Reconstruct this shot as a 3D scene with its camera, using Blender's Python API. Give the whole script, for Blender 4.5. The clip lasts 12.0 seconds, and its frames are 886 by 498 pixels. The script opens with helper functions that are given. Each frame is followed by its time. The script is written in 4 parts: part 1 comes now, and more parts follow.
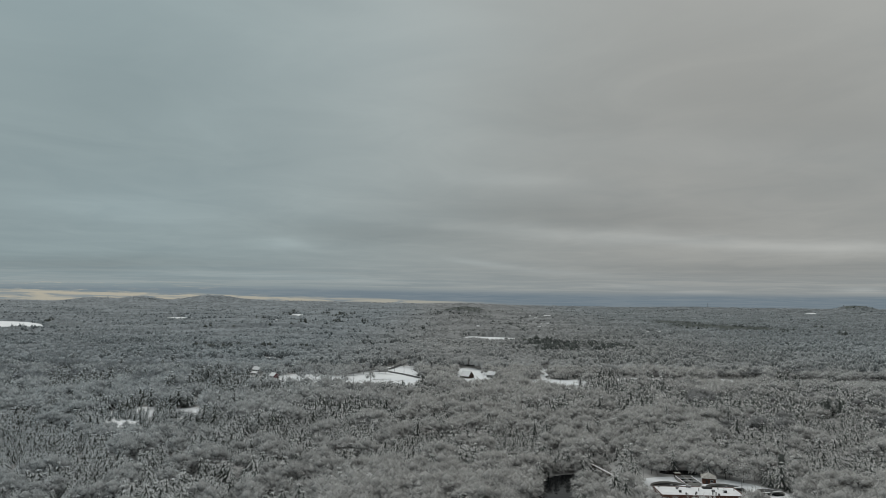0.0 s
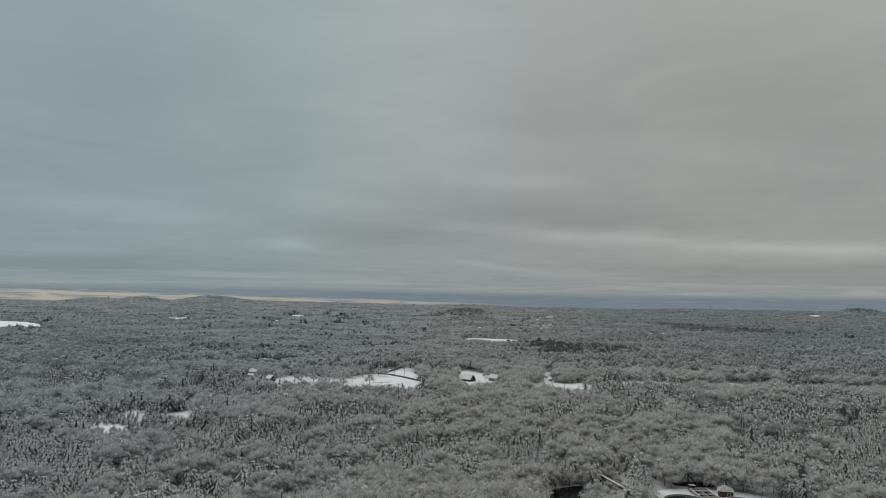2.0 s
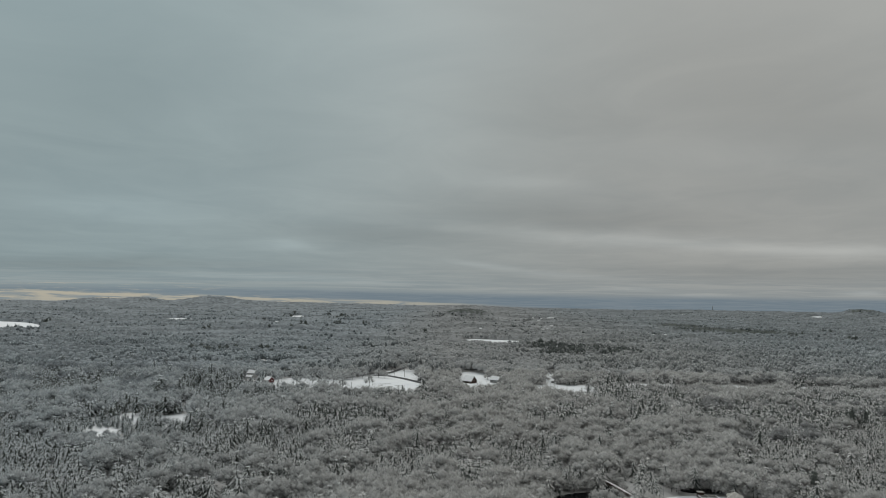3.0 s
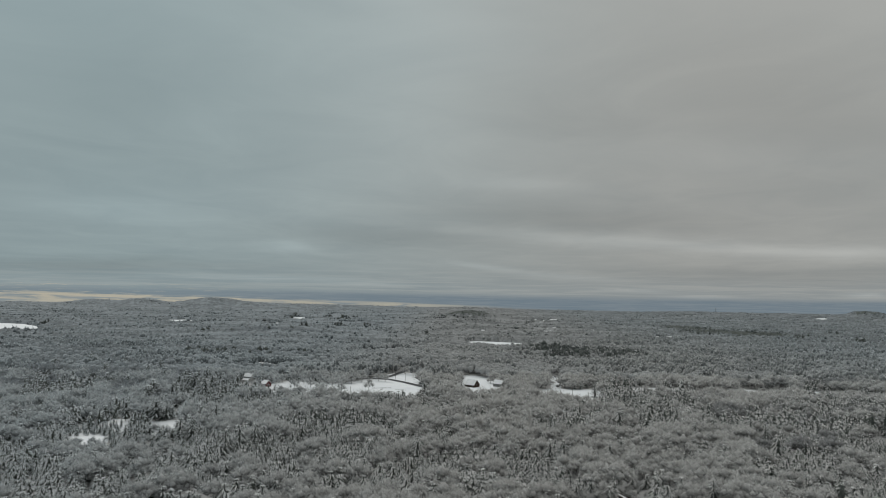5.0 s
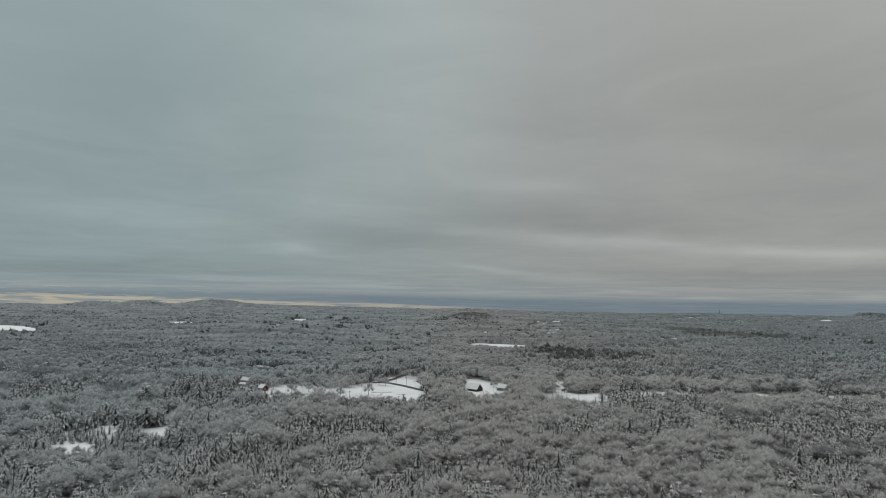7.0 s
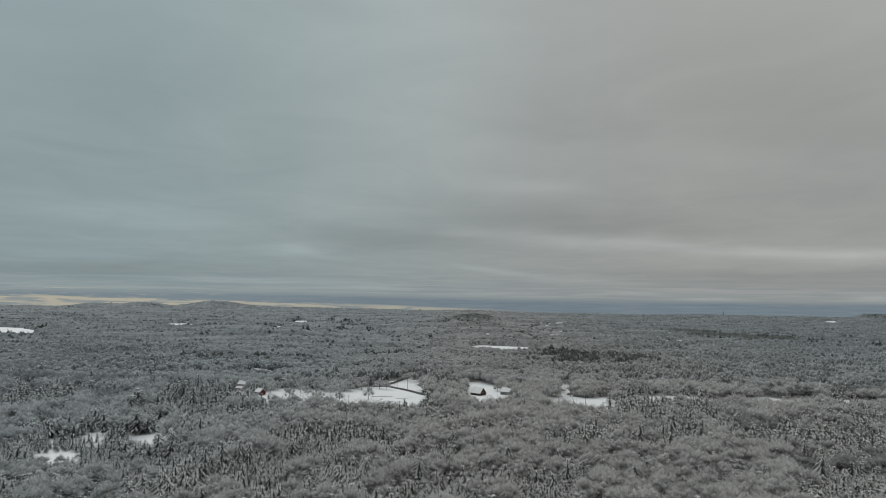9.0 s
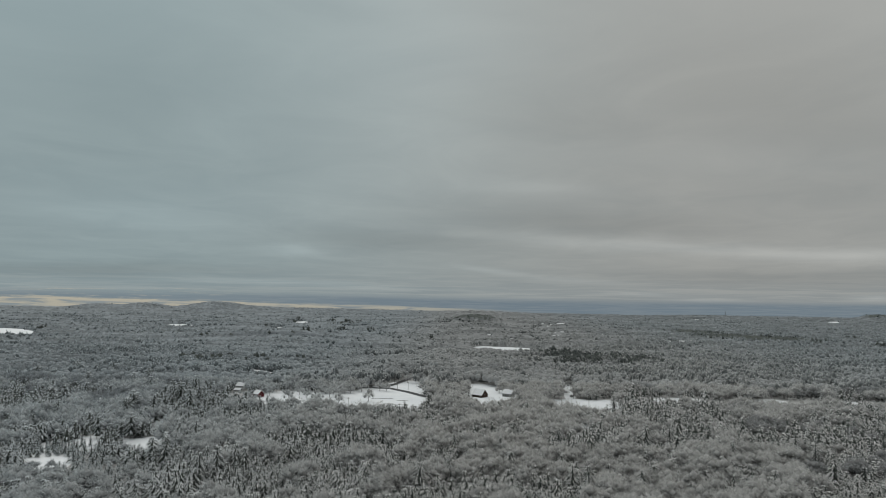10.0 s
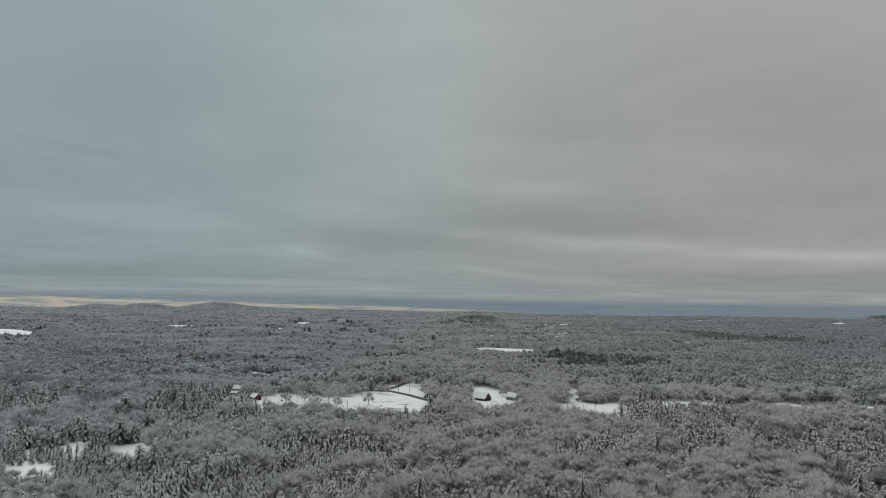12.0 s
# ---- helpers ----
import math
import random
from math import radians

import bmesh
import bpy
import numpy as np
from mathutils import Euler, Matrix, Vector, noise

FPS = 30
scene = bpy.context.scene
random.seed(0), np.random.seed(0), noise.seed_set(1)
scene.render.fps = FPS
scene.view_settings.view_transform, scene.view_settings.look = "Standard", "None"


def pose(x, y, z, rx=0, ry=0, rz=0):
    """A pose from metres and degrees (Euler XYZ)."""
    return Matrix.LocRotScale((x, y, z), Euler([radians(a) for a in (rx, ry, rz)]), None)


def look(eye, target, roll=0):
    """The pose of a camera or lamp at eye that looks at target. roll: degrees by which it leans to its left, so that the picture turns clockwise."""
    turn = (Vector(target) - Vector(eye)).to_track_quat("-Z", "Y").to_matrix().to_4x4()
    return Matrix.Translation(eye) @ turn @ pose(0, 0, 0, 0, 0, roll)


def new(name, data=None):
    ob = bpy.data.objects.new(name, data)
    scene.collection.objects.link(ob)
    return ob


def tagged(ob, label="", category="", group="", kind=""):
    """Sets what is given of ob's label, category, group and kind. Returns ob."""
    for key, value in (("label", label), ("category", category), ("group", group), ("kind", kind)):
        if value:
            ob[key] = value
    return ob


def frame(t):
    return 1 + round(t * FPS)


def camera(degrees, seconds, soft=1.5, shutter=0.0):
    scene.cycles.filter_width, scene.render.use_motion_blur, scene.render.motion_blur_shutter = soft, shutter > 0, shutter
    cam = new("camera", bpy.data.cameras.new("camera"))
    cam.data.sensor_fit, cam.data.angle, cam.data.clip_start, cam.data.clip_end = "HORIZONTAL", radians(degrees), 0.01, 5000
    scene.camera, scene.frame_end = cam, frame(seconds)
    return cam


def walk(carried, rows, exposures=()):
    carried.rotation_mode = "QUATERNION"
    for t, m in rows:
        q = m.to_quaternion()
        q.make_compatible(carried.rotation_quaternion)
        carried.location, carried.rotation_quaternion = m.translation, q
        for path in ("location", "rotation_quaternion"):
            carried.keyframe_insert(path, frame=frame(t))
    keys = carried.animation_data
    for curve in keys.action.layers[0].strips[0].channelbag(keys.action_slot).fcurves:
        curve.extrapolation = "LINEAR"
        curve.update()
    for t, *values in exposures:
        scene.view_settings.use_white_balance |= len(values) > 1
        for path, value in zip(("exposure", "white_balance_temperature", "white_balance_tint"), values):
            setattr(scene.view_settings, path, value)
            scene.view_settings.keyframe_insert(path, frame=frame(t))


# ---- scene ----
# ---- camera ----
cam = camera(70, 12.0, soft=0.6)
# seconds, east, north, height, heading right of north, tilt up, lean
PATH = [
    (0.0, 0.00, 0.00, 105.00, 0.000, 4.621, 0.619),
    (1.0, 0.21, 10.47, 104.90, -0.076, 4.668, 0.730),
    (2.0, 0.34, 21.13, 104.84, -0.155, 4.726, 0.806),
    (3.0, 0.41, 31.93, 104.82, -0.236, 4.791, 0.853),
    (4.0, 0.41, 42.84, 104.84, -0.319, 4.861, 0.876),
    (5.0, 0.37, 53.81, 104.88, -0.405, 4.934, 0.879),
    (6.0, 0.29, 64.79, 104.94, -0.493, 5.007, 0.868),
    (7.0, 0.18, 75.73, 105.01, -0.582, 5.079, 0.849),
    (8.0, 0.05, 86.60, 105.08, -0.673, 5.147, 0.826),
    (9.0, -0.08, 97.34, 105.15, -0.766, 5.208, 0.805),
    (10.0, -0.21, 107.92, 105.21, -0.861, 5.261, 0.791),
    (11.0, -0.33, 118.29, 105.25, -0.957, 5.302, 0.790),
    (12.0, -0.42, 128.39, 105.27, -1.054, 5.330, 0.806),
]


def heading(x, y, z, yaw, tilt, lean):
    a, b = radians(yaw), radians(tilt)
    way = (math.sin(a) * math.cos(b), math.cos(a) * math.cos(b), math.sin(b))
    return look((x, y, z), (x + way[0] * 100, y + way[1] * 100, z + way[2] * 100), lean)


walk(cam, [(row[0], heading(*row[1:])) for row in PATH])

# ---- sky and light ----
SUN_AZ, SUN_EL = radians(-35), radians(32)
world = bpy.data.worlds.new("winter_overcast")
scene.world = world
world.use_nodes = True


class Graph:
    """Short hand for node trees."""

    def __init__(self, tree):
        self.tree = tree
        tree.nodes.clear()

    def node(self, kind, inputs=()):
        n = self.tree.nodes.new(kind)
        for key, value in dict(inputs).items():
            if isinstance(value, bpy.types.NodeSocket):
                self.tree.links.new(value, n.inputs[key])
            else:
                n.inputs[key].default_value = value
        return n

    def math(self, op, a, b=0.0, clamp=False):
        n = self.node("ShaderNodeMath", {0: a, 1: b})
        n.operation, n.use_clamp = op, clamp
        return n.outputs[0]

    def mix(self, f, a, b, blend="MIX"):
        n = self.node("ShaderNodeMix")
        n.data_type, n.blend_type = "RGBA", blend
        for i, value in ((0, f), (6, a), (7, b)):
            if isinstance(value, bpy.types.NodeSocket):
                self.tree.links.new(value, n.inputs[i])
            elif i:
                n.inputs[i].default_value = (*value, 1)
            else:
                n.inputs[i].default_value = value
        return n.outputs[2]

    def noise(self, vec, scale, detail=3.0, rough=0.55, distortion=0.0):
        ins = {"Scale": scale, "Detail": detail, "Roughness": rough, "Distortion": distortion}
        if vec is not None:
            ins["Vector"] = vec
        return self.node("ShaderNodeTexNoise", ins).outputs["Fac"]

    def ramp(self, f, stops):
        n = self.node("ShaderNodeValToRGB", {0: f})
        e = n.color_ramp.elements
        while len(e) < len(stops):
            e.new(0.5)
        for el, (pos, col) in zip(e, stops):
            el.position, el.color = pos, (*col, 1)
        return n.outputs[0]

    def span(self, f, lo, hi, a=0.0, b=1.0, kind="SMOOTHSTEP"):
        n = self.node("ShaderNodeMapRange", {0: f, 1: lo, 2: hi, 3: a, 4: b})
        n.interpolation_type = kind
        return n.outputs[0]


BROAD_CLOUDS = [  # on a plane facing north: east, height, half-width, half-height, slope, how much brighter
    (0.237, 0.1423, 0.232, 0.0214, -0.039, -0.108), (-0.53, 0.1403, 0.179, 0.0232, -0.069, 0.096), (-0.048, 0.4205, 0.179, 0.1964, 0.211, 0.144),
    (-0.146, 0.1873, 0.214, 0.0714, 0.011, 0.036), (0.532, 0.3464, 0.286, 0.0982, -0.089, -0.096), (0.434, 0.2453, 0.357, 0.0304, -0.029, 0.072),
    (-0.539, 0.3348, 0.214, 0.1339, -0.089, -0.072), (-0.432, 0.1752, 0.232, 0.0357, -0.049, 0.036), (0.157, 0.2977, 0.196, 0.0536, -0.189, -0.06),
]
STREAKS = [  # the same for thin bright and dark streaks
    (0.354, 0.1034, 0.223, 0.0116, -0.059, 0.228), (0.621, 0.0902, 0.134, 0.0125, -0.009, 0.21), (0.09, 0.0586, 0.054, 0.0054, -0.109, 0.175),
    (0.184, 0.0444, 0.071, 0.0054, -0.049, 0.14), (0.26, 0.0247, 0.054, 0.0036, -0.009, 0.175), (0.385, 0.0162, 0.062, 0.0027, 0.001, 0.21),
    (0.679, 0.023, 0.036, 0.0045, 0.011, 0.315), (-0.075, 0.1095, 0.188, 0.0161, -0.009, -0.108), (0.479, 0.0494, 0.268, 0.0152, 0.011, -0.108),
    (-0.575, 0.0514, 0.241, 0.0134, 0.011, -0.168), (-0.249, 0.0861, 0.045, 0.008, -0.049, 0.158), (0.108, 0.1918, 0.107, 0.0107, -0.039, 0.105),
    (-0.307, 0.0364, 0.152, 0.0045, -0.009, 0.158), (-0.146, 0.0283, 0.143, 0.0036, -0.009, 0.123),
]


def build_sky():
    g = Graph(world.node_tree)
    way = g.node("ShaderNodeTexCoord").outputs["Generated"]
    xyz = g.node("ShaderNodeSeparateXYZ", {0: way})
    x, y, z = xyz.outputs[0], xyz.outputs[1], xyz.outputs[2]
    up = g.math("MAXIMUM", z, 0.0)
    # the cloud sheet as seen from below: stretched into streaks near the horizon
    depth = g.math("ADD", up, 0.05)
    flat = g.node("ShaderNodeCombineXYZ", {0: g.math("DIVIDE", x, depth), 1: g.math("DIVIDE", y, depth), 2: 0.37})
    broad = g.noise(flat.outputs[0], 0.42, 4, 0.5, 0.5)
    fine = g.noise(flat.outputs[0], 1.3, 6, 0.58, 0.8)
    bank = g.math("ADD", g.math("MULTIPLY", broad, 0.55), g.math("MULTIPLY", fine, 0.45))
    cover = g.ramp(bank, [(0.33, (0.281, 0.311, 0.318)), (0.50, (0.308, 0.336, 0.340)), (0.67, (0.338, 0.366, 0.367))])
    # cool to the west, warmer to the east
    warm = g.span(x, -0.52, 0.42)
    tint = g.mix(warm, (0.90, 1.03, 1.06), (1.06, 1.00, 0.955))
    tint = g.mix(g.span(z, 0.42, 0.80), tint, (1.06, 1.0, 0.96))
    cover = g.mix(1.0, cover, tint, "MULTIPLY")
    # an overcast sky is two to three times brighter overhead than low down
    bright = g.math("ADD", g.span(z, 0.02, 0.45, 0.92, 1.10, "LINEAR"), g.span(z, 0.42, 0.95, 0.0, 1.3))
    # single cloud banks and thin places in the northern sky
    ahead = g.math("MAXIMUM", y, 0.12)
    u, v = g.math("DIVIDE", x, ahead), g.math("DIVIDE", z, ahead)
    wind = g.node("ShaderNodeCombineXYZ", {0: g.math("MULTIPLY", u, 3.5), 1: g.math("MULTIPLY", v, 16.0), 2: 0.7})
    torn = g.math("SUBTRACT", g.noise(wind.outputs[0], 1.6, 5, 0.6, 0.6), 0.5)
    soft = g.math("SUBTRACT", g.noise(wind.outputs[0], 0.6, 3, 0.5), 0.5)
    wu = g.math("ADD", u, g.math("MULTIPLY", soft, 0.25))
    wv = g.math("ADD", v, g.math("ADD", g.math("MULTIPLY", torn, 0.022), g.math("MULTIPLY", soft, 0.03)))
    north = g.span(y, 0.1, 0.4)
    banks = 0.0
    for u0, v0, su, sv, slope, much in BROAD_CLOUDS + STREAKS:
        du = g.math("SUBTRACT", wu, u0)
        near = v if sv < 0.006 else wv
        dv = g.math("SUBTRACT", near, g.math("ADD", g.math("MULTIPLY", du, slope), v0))
        a, b = g.math("DIVIDE", du, su), g.math("DIVIDE", dv, sv)
        bump = g.math("EXPONENT", g.math("MULTIPLY", g.math("ADD", g.math("MULTIPLY", a, a), g.math("MULTIPLY", b, b)), -1.0))
        banks = g.math("ADD", g.math("MULTIPLY", bump, much), banks)
    bright = g.math("ADD", bright, g.math("MULTIPLY", banks, north))
    cover = g.mix(1.0, cover, g.node("ShaderNodeCombineColor", {0: bright, 1: bright, 2: bright}).outputs[0], "MULTIPLY")
    # long low streaks towards the horizon
    streak = g.node("ShaderNodeCombineXYZ", {0: g.math("MULTIPLY", u, 5.0), 1: 0.3, 2: g.math("MULTIPLY", g.math("ADD", v, g.math("MULTIPLY", torn, 0.006)), 170.0)})
    band = g.noise(streak.outputs[0], 1.0, 6, 0.58, 0.7)
    rolls = g.noise(streak.outputs[0], 2.6, 6, 0.62, 1.0)
    stripe = g.mix(g.span(band, 0.38, 0.64), (0.208, 0.248, 0.270), (0.325, 0.350, 0.350))
    cover = g.mix(g.math("MULTIPLY", g.span(v, 0.012, 0.075, 1.0, 0.0), 0.45), cover, stripe)
    # blue-grey distance under the cloud base, lowest in the east
    base = g.math("ADD", g.span(u, -0.35, 0.15, 0.0175, 0.0135), g.math("MULTIPLY", g.math("SUBTRACT", band, 0.5), 0.012))
    veil = g.span(g.math("SUBTRACT", v, base), -0.006, 0.005, 1.0, 0.0)
    veil = g.math("MULTIPLY", veil, g.span(u, -0.55, 0.05, 0.60, 0.88))
    blue = g.mix(g.span(rolls, 0.40, 0.66), (0.140, 0.187, 0.226), (0.178, 0.220, 0.252))
    cover = g.mix(veil, cover, blue)
    # a clear pale strip below the clouds towards the sun
    nishita = g.node("ShaderNodeTexSky")
    nishita.sky_type, nishita.sun_disc, nishita.dust_density = "NISHITA", False, 3.0
    nishita.sun_elevation, nishita.sun_rotation = SUN_EL, SUN_AZ
    clear = g.mix(1.0, nishita.outputs[0], (0.05, 0.05, 0.05), "MULTIPLY")
    clear = g.mix(0.8, clear, (0.50, 0.475, 0.385))
    ragged = g.math("MULTIPLY", g.math("SUBTRACT", rolls, 0.5), g.span(u, -0.6, 0.1, 0.020, 0.006, "LINEAR"))
    edge = g.math("ADD", g.span(u, -0.70, 0.14, 0.0100, -0.0032, "LINEAR"), ragged)
    gap = g.math("MULTIPLY", g.span(g.math("SUBTRACT", v, edge), -0.0025, 0.002, 1.0, 0.0), g.span(u, 0.16, -0.10, 0.0, 0.75))
    holes = g.math("MULTIPLY", g.span(rolls, 0.53, 0.64), g.math("MULTIPLY", g.span(v, 0.010, 0.014), g.span(v, 0.021, 0.028, 1.0, 0.0)))
    holes = g.math("MULTIPLY", holes, g.span(u, -0.25, -0.55, 0.0, 0.45))
    puff = g.node("ShaderNodeCombineXYZ", {0: g.math("MULTIPLY", u, 11.0), 1: 2.3, 2: g.math("MULTIPLY", v, 150.0)})
    gap = g.math("MULTIPLY", gap, g.span(g.noise(puff.outputs[0], 1.0, 6, 0.62, 0.5), 0.36, 0.54, 0.12, 1.0))
    gap = g.math("MULTIPLY", g.math("MAXIMUM", gap, holes), north)
    sky = g.mix(gap, cover, clear)
    back = g.node("ShaderNodeBackground", {"Color": sky, "Strength": 1.0})
    g.node("ShaderNodeOutputWorld", {"Surface": back.outputs[0]})


build_sky()
sun_lamp = bpy.data.lights.new("sun", "SUN")
sun_lamp.energy, sun_lamp.angle, sun_lamp.color = 0.9, radians(25), (1.0, 0.985, 0.96)
sun = new("sun", sun_lamp)
sun.matrix_world = look((math.sin(SUN_AZ) * math.cos(SUN_EL) * 900, math.cos(SUN_AZ) * math.cos(SUN_EL) * 900, math.sin(SUN_EL) * 900), (0, 0, 0))
scene.view_settings.exposure = 0.0


# ---- materials ----
def material(name, rough=0.9, metal=0.0):
    m = bpy.data.materials.new(name)
    m.use_nodes = True
    g = Graph(m.node_tree)
    b = g.node("ShaderNodeBsdfPrincipled", {"Roughness": rough, "Metallic": metal})
    b.inputs["Specular IOR Level"].default_value = 0.25
    g.node("ShaderNodeOutputMaterial", {"Surface": b.outputs[0]})
    return m, g, b


def place(g):
    return g.node("ShaderNodeNewGeometry").outputs["Position"]


def surface(name, dark, light, scale, rough=0.9, fine=None, bump=0.0, metal=0.0, island=0.0, thing=0.0, haze_tint=False, fine_share=0.4, relief=0.3):
    """Two colours mixed by noise at two scales; island and thing vary it piece by piece."""
    m, g, b = material(name, rough, metal)
    p = place(g)
    f = g.noise(p, scale, 4, 0.6)
    if fine:
        f = g.math("ADD", g.math("MULTIPLY", f, 1 - fine_share), g.math("MULTIPLY", g.noise(p, fine, 4, 0.7), fine_share))
    f = g.span(f, 0.33, 0.67, kind="LINEAR")
    if island:
        r = g.node("ShaderNodeNewGeometry").outputs["Random Per Island"]
        f = g.math("ADD", g.math("MULTIPLY", f, 1 - island), g.math("MULTIPLY", r, island))
    if thing:
        r = g.node("ShaderNodeObjectInfo").outputs["Random"]
        f = g.math("ADD", g.math("MULTIPLY", f, 1 - thing), g.math("MULTIPLY", r, thing))
    colour = g.mix(f, dark, light)
    # bluer to the west and far east: distance haze put into the base colour
    if haze_tint:
        east = g.node("ShaderNodeSeparateXYZ", {0: g.node("ShaderNodeNewGeometry").outputs["Position"]}).outputs[0]
        unhazed = g.math("MULTIPLY", g.span(east, -330, 40), g.span(east, 300, 1000, 1.0, 0.3))
        colour = g.mix(1.0, colour, g.mix(unhazed, (0.935, 1.0, 1.045), (1.012, 1.0, 0.990)), "MULTIPLY")
    g.tree.links.new(colour, b.inputs["Base Color"])
    if bump:
        n = g.node("ShaderNodeBump", {"Height": g.noise(p, fine or scale, 4, 0.6), "Strength": bump, "Distance": relief})
        g.tree.links.new(n.outputs[0], b.inputs["Normal"])
    return m


SNOW = surface("open_snow", (0.70, 0.72, 0.75), (0.84, 0.85, 0.86), 0.03, 0.75, 0.35, 0.25)
ROOF_SNOW = surface("roof_snow", (0.70, 0.71, 0.73), (0.84, 0.84, 0.85), 0.25, 0.8, 1.5, 0.3)
FLOOR = surface("brushy_forest_floor", (0.30, 0.295, 0.29), (0.56, 0.555, 0.55), 0.02, 0.95, 0.4, 0.4)
FROST = surface("frosted_twigs", (0.44, 0.436, 0.430), (0.70, 0.697, 0.69), 0.012, 0.9, 0.16, 0.0, island=0.2, haze_tint=True)
FROST_DARK = surface("bare_brown_twigs", (0.25, 0.252, 0.254), (0.47, 0.476, 0.482), 0.012, 0.9, 0.16, 0.0, island=0.2, haze_tint=True)
# twig masses darker than their sprays: the crown's inner shade as colour
CROWN = surface("shaded_frosted_twig_mass", (0.205, 0.203, 0.200), (0.50, 0.497, 0.490), 0.05, 0.95, 1.0, 0.8, haze_tint=True, fine_share=0.7, relief=0.8)
CROWN_BROWN = surface("shaded_brown_twig_mass", (0.12, 0.121, 0.122), (0.30, 0.302, 0.304), 0.05, 0.95, 1.0, 0.8, haze_tint=True, fine_share=0.7, relief=0.8)
# canopy colours lean to blue, standing in for haze over the distance
CANOPY = surface("hazy_frosted_canopy", (0.22, 0.225, 0.227), (0.42, 0.427, 0.430), 0.02, 0.95, 0.35, 0.4, haze_tint=True, fine_share=0.65, relief=0.8)
CANOPY_BROWN = surface("hazy_brown_canopy", (0.155, 0.160, 0.163), (0.310, 0.318, 0.322), 0.02, 0.95, 0.35, 0.4, haze_tint=True, fine_share=0.65, relief=0.8)
# darker canopy copies for the far sheet, with shade between crowns in the colour
FAR_FROST = surface("hazy_frosted_tree_tops", (0.120, 0.125, 0.128), (0.350, 0.361, 0.367), 0.012, 0.95, 0.11, 0.4, haze_tint=True, fine_share=0.6, relief=1.5)
FAR_BROWN = surface("hazy_brown_tree_tops", (0.090, 0.095, 0.099), (0.260, 0.270, 0.278), 0.012, 0.95, 0.11, 0.4, haze_tint=True, fine_share=0.6, relief=1.5)
DUSTED = surface("snow_dusted_needles", (0.045, 0.052, 0.052), (0.24, 0.250, 0.252), 0.05, 0.9, 0.6, 0.3, haze_tint=True, fine_share=0.7)
BARK = surface("bark", (0.045, 0.04, 0.036), (0.13, 0.12, 0.11), 0.4, 0.95, 3.0)
NEEDLE = surface("pine_needles", (0.050, 0.058, 0.054), (0.130, 0.141, 0.130), 0.02, 0.9, 0.5, island=0.5)
LOAD = surface("snow_on_branches", (0.42, 0.42, 0.42), (0.76, 0.76, 0.76), 0.05, 0.85, 0.5, island=0.5, haze_tint=True)
WATER, _g, _b = material("still_dark_water", 0.05)
_b.inputs["Base Color"].default_value = (0.006, 0.007, 0.008, 1)
_b.inputs["Specular IOR Level"].default_value = 0.14
_n = _g.node("ShaderNodeBump", {"Height": _g.noise(place(_g), 0.6, 3), "Strength": 0.05, "Distance": 0.1})
_g.tree.links.new(_n.outputs[0], _b.inputs["Normal"])
ASPHALT = surface("wet_asphalt", (0.03, 0.03, 0.032), (0.085, 0.085, 0.09), 0.08, 0.6, 1.2, 0.2)
THIN_SNOW = surface("thin_snow_over_shingles", (0.22, 0.20, 0.17), (0.60, 0.59, 0.57), 0.6, 0.85, 2.5, 0.3)
BRICK = surface("red_brick", (0.085, 0.042, 0.032), (0.16, 0.08, 0.058), 0.3, 0.9, 5.0, 0.3)
CONCRETE = surface("weathered_concrete", (0.20, 0.195, 0.18), (0.38, 0.37, 0.35), 0.3, 0.9, 3.0, 0.3)
RED = surface("red_boards", (0.07, 0.012, 0.015), (0.13, 0.024, 0.026), 0.4, 0.8, 4.0, 0.2)
BROWN = surface("dark_brown_boards", (0.034, 0.021, 0.017), (0.075, 0.047, 0.038), 0.4, 0.85, 4.0, 0.2)
WHITE = surface("white_clapboard", (0.55, 0.55, 0.54), (0.75, 0.75, 0.74), 0.4, 0.7, 4.0, 0.1)
GREY = surface("grey_shingle", (0.16, 0.16, 0.16), (0.30, 0.30, 0.30), 0.4, 0.8, 4.0, 0.2)
DARK = surface("dark_trim", (0.02, 0.02, 0.02), (0.06, 0.06, 0.06), 0.6, 0.6, 5.0)
STEEL = surface("galvanised_steel", (0.16, 0.165, 0.17), (0.30, 0.30, 0.31), 0.8, 0.5, 6.0, metal=0.6)
POLE = surface("weathered_pole_wood", (0.055, 0.048, 0.042), (0.13, 0.115, 0.10), 0.5, 0.9, 4.0)
GLASS, _g, _b = material("window_glass", 0.08)
_b.inputs["Base Color"].default_value = (0.02, 0.025, 0.03, 1)


# ---- mesh helpers ----
def arrays_mesh(name, verts, tris, mats, index=None):
    """A mesh of triangles from numpy arrays."""
    me = bpy.data.meshes.new(name)
    verts, tris = np.asarray(verts, np.float32), np.asarray(tris, np.int32)
    n = len(tris)
    me.vertices.add(len(verts))
    me.vertices.foreach_set("co", verts.ravel())
    me.loops.add(n * 3)
    me.loops.foreach_set("vertex_index", tris.ravel())
    me.polygons.add(n)
    me.polygons.foreach_set("loop_start", np.arange(0, n * 3, 3, dtype=np.int32))
    for m in mats:
        me.materials.append(m)
    if index is not None:
        me.polygons.foreach_set("material_index", np.asarray(index, np.int32))
    me.polygons.foreach_set("use_smooth", np.ones(n, bool))
    me.update(calc_edges=True)
    return me


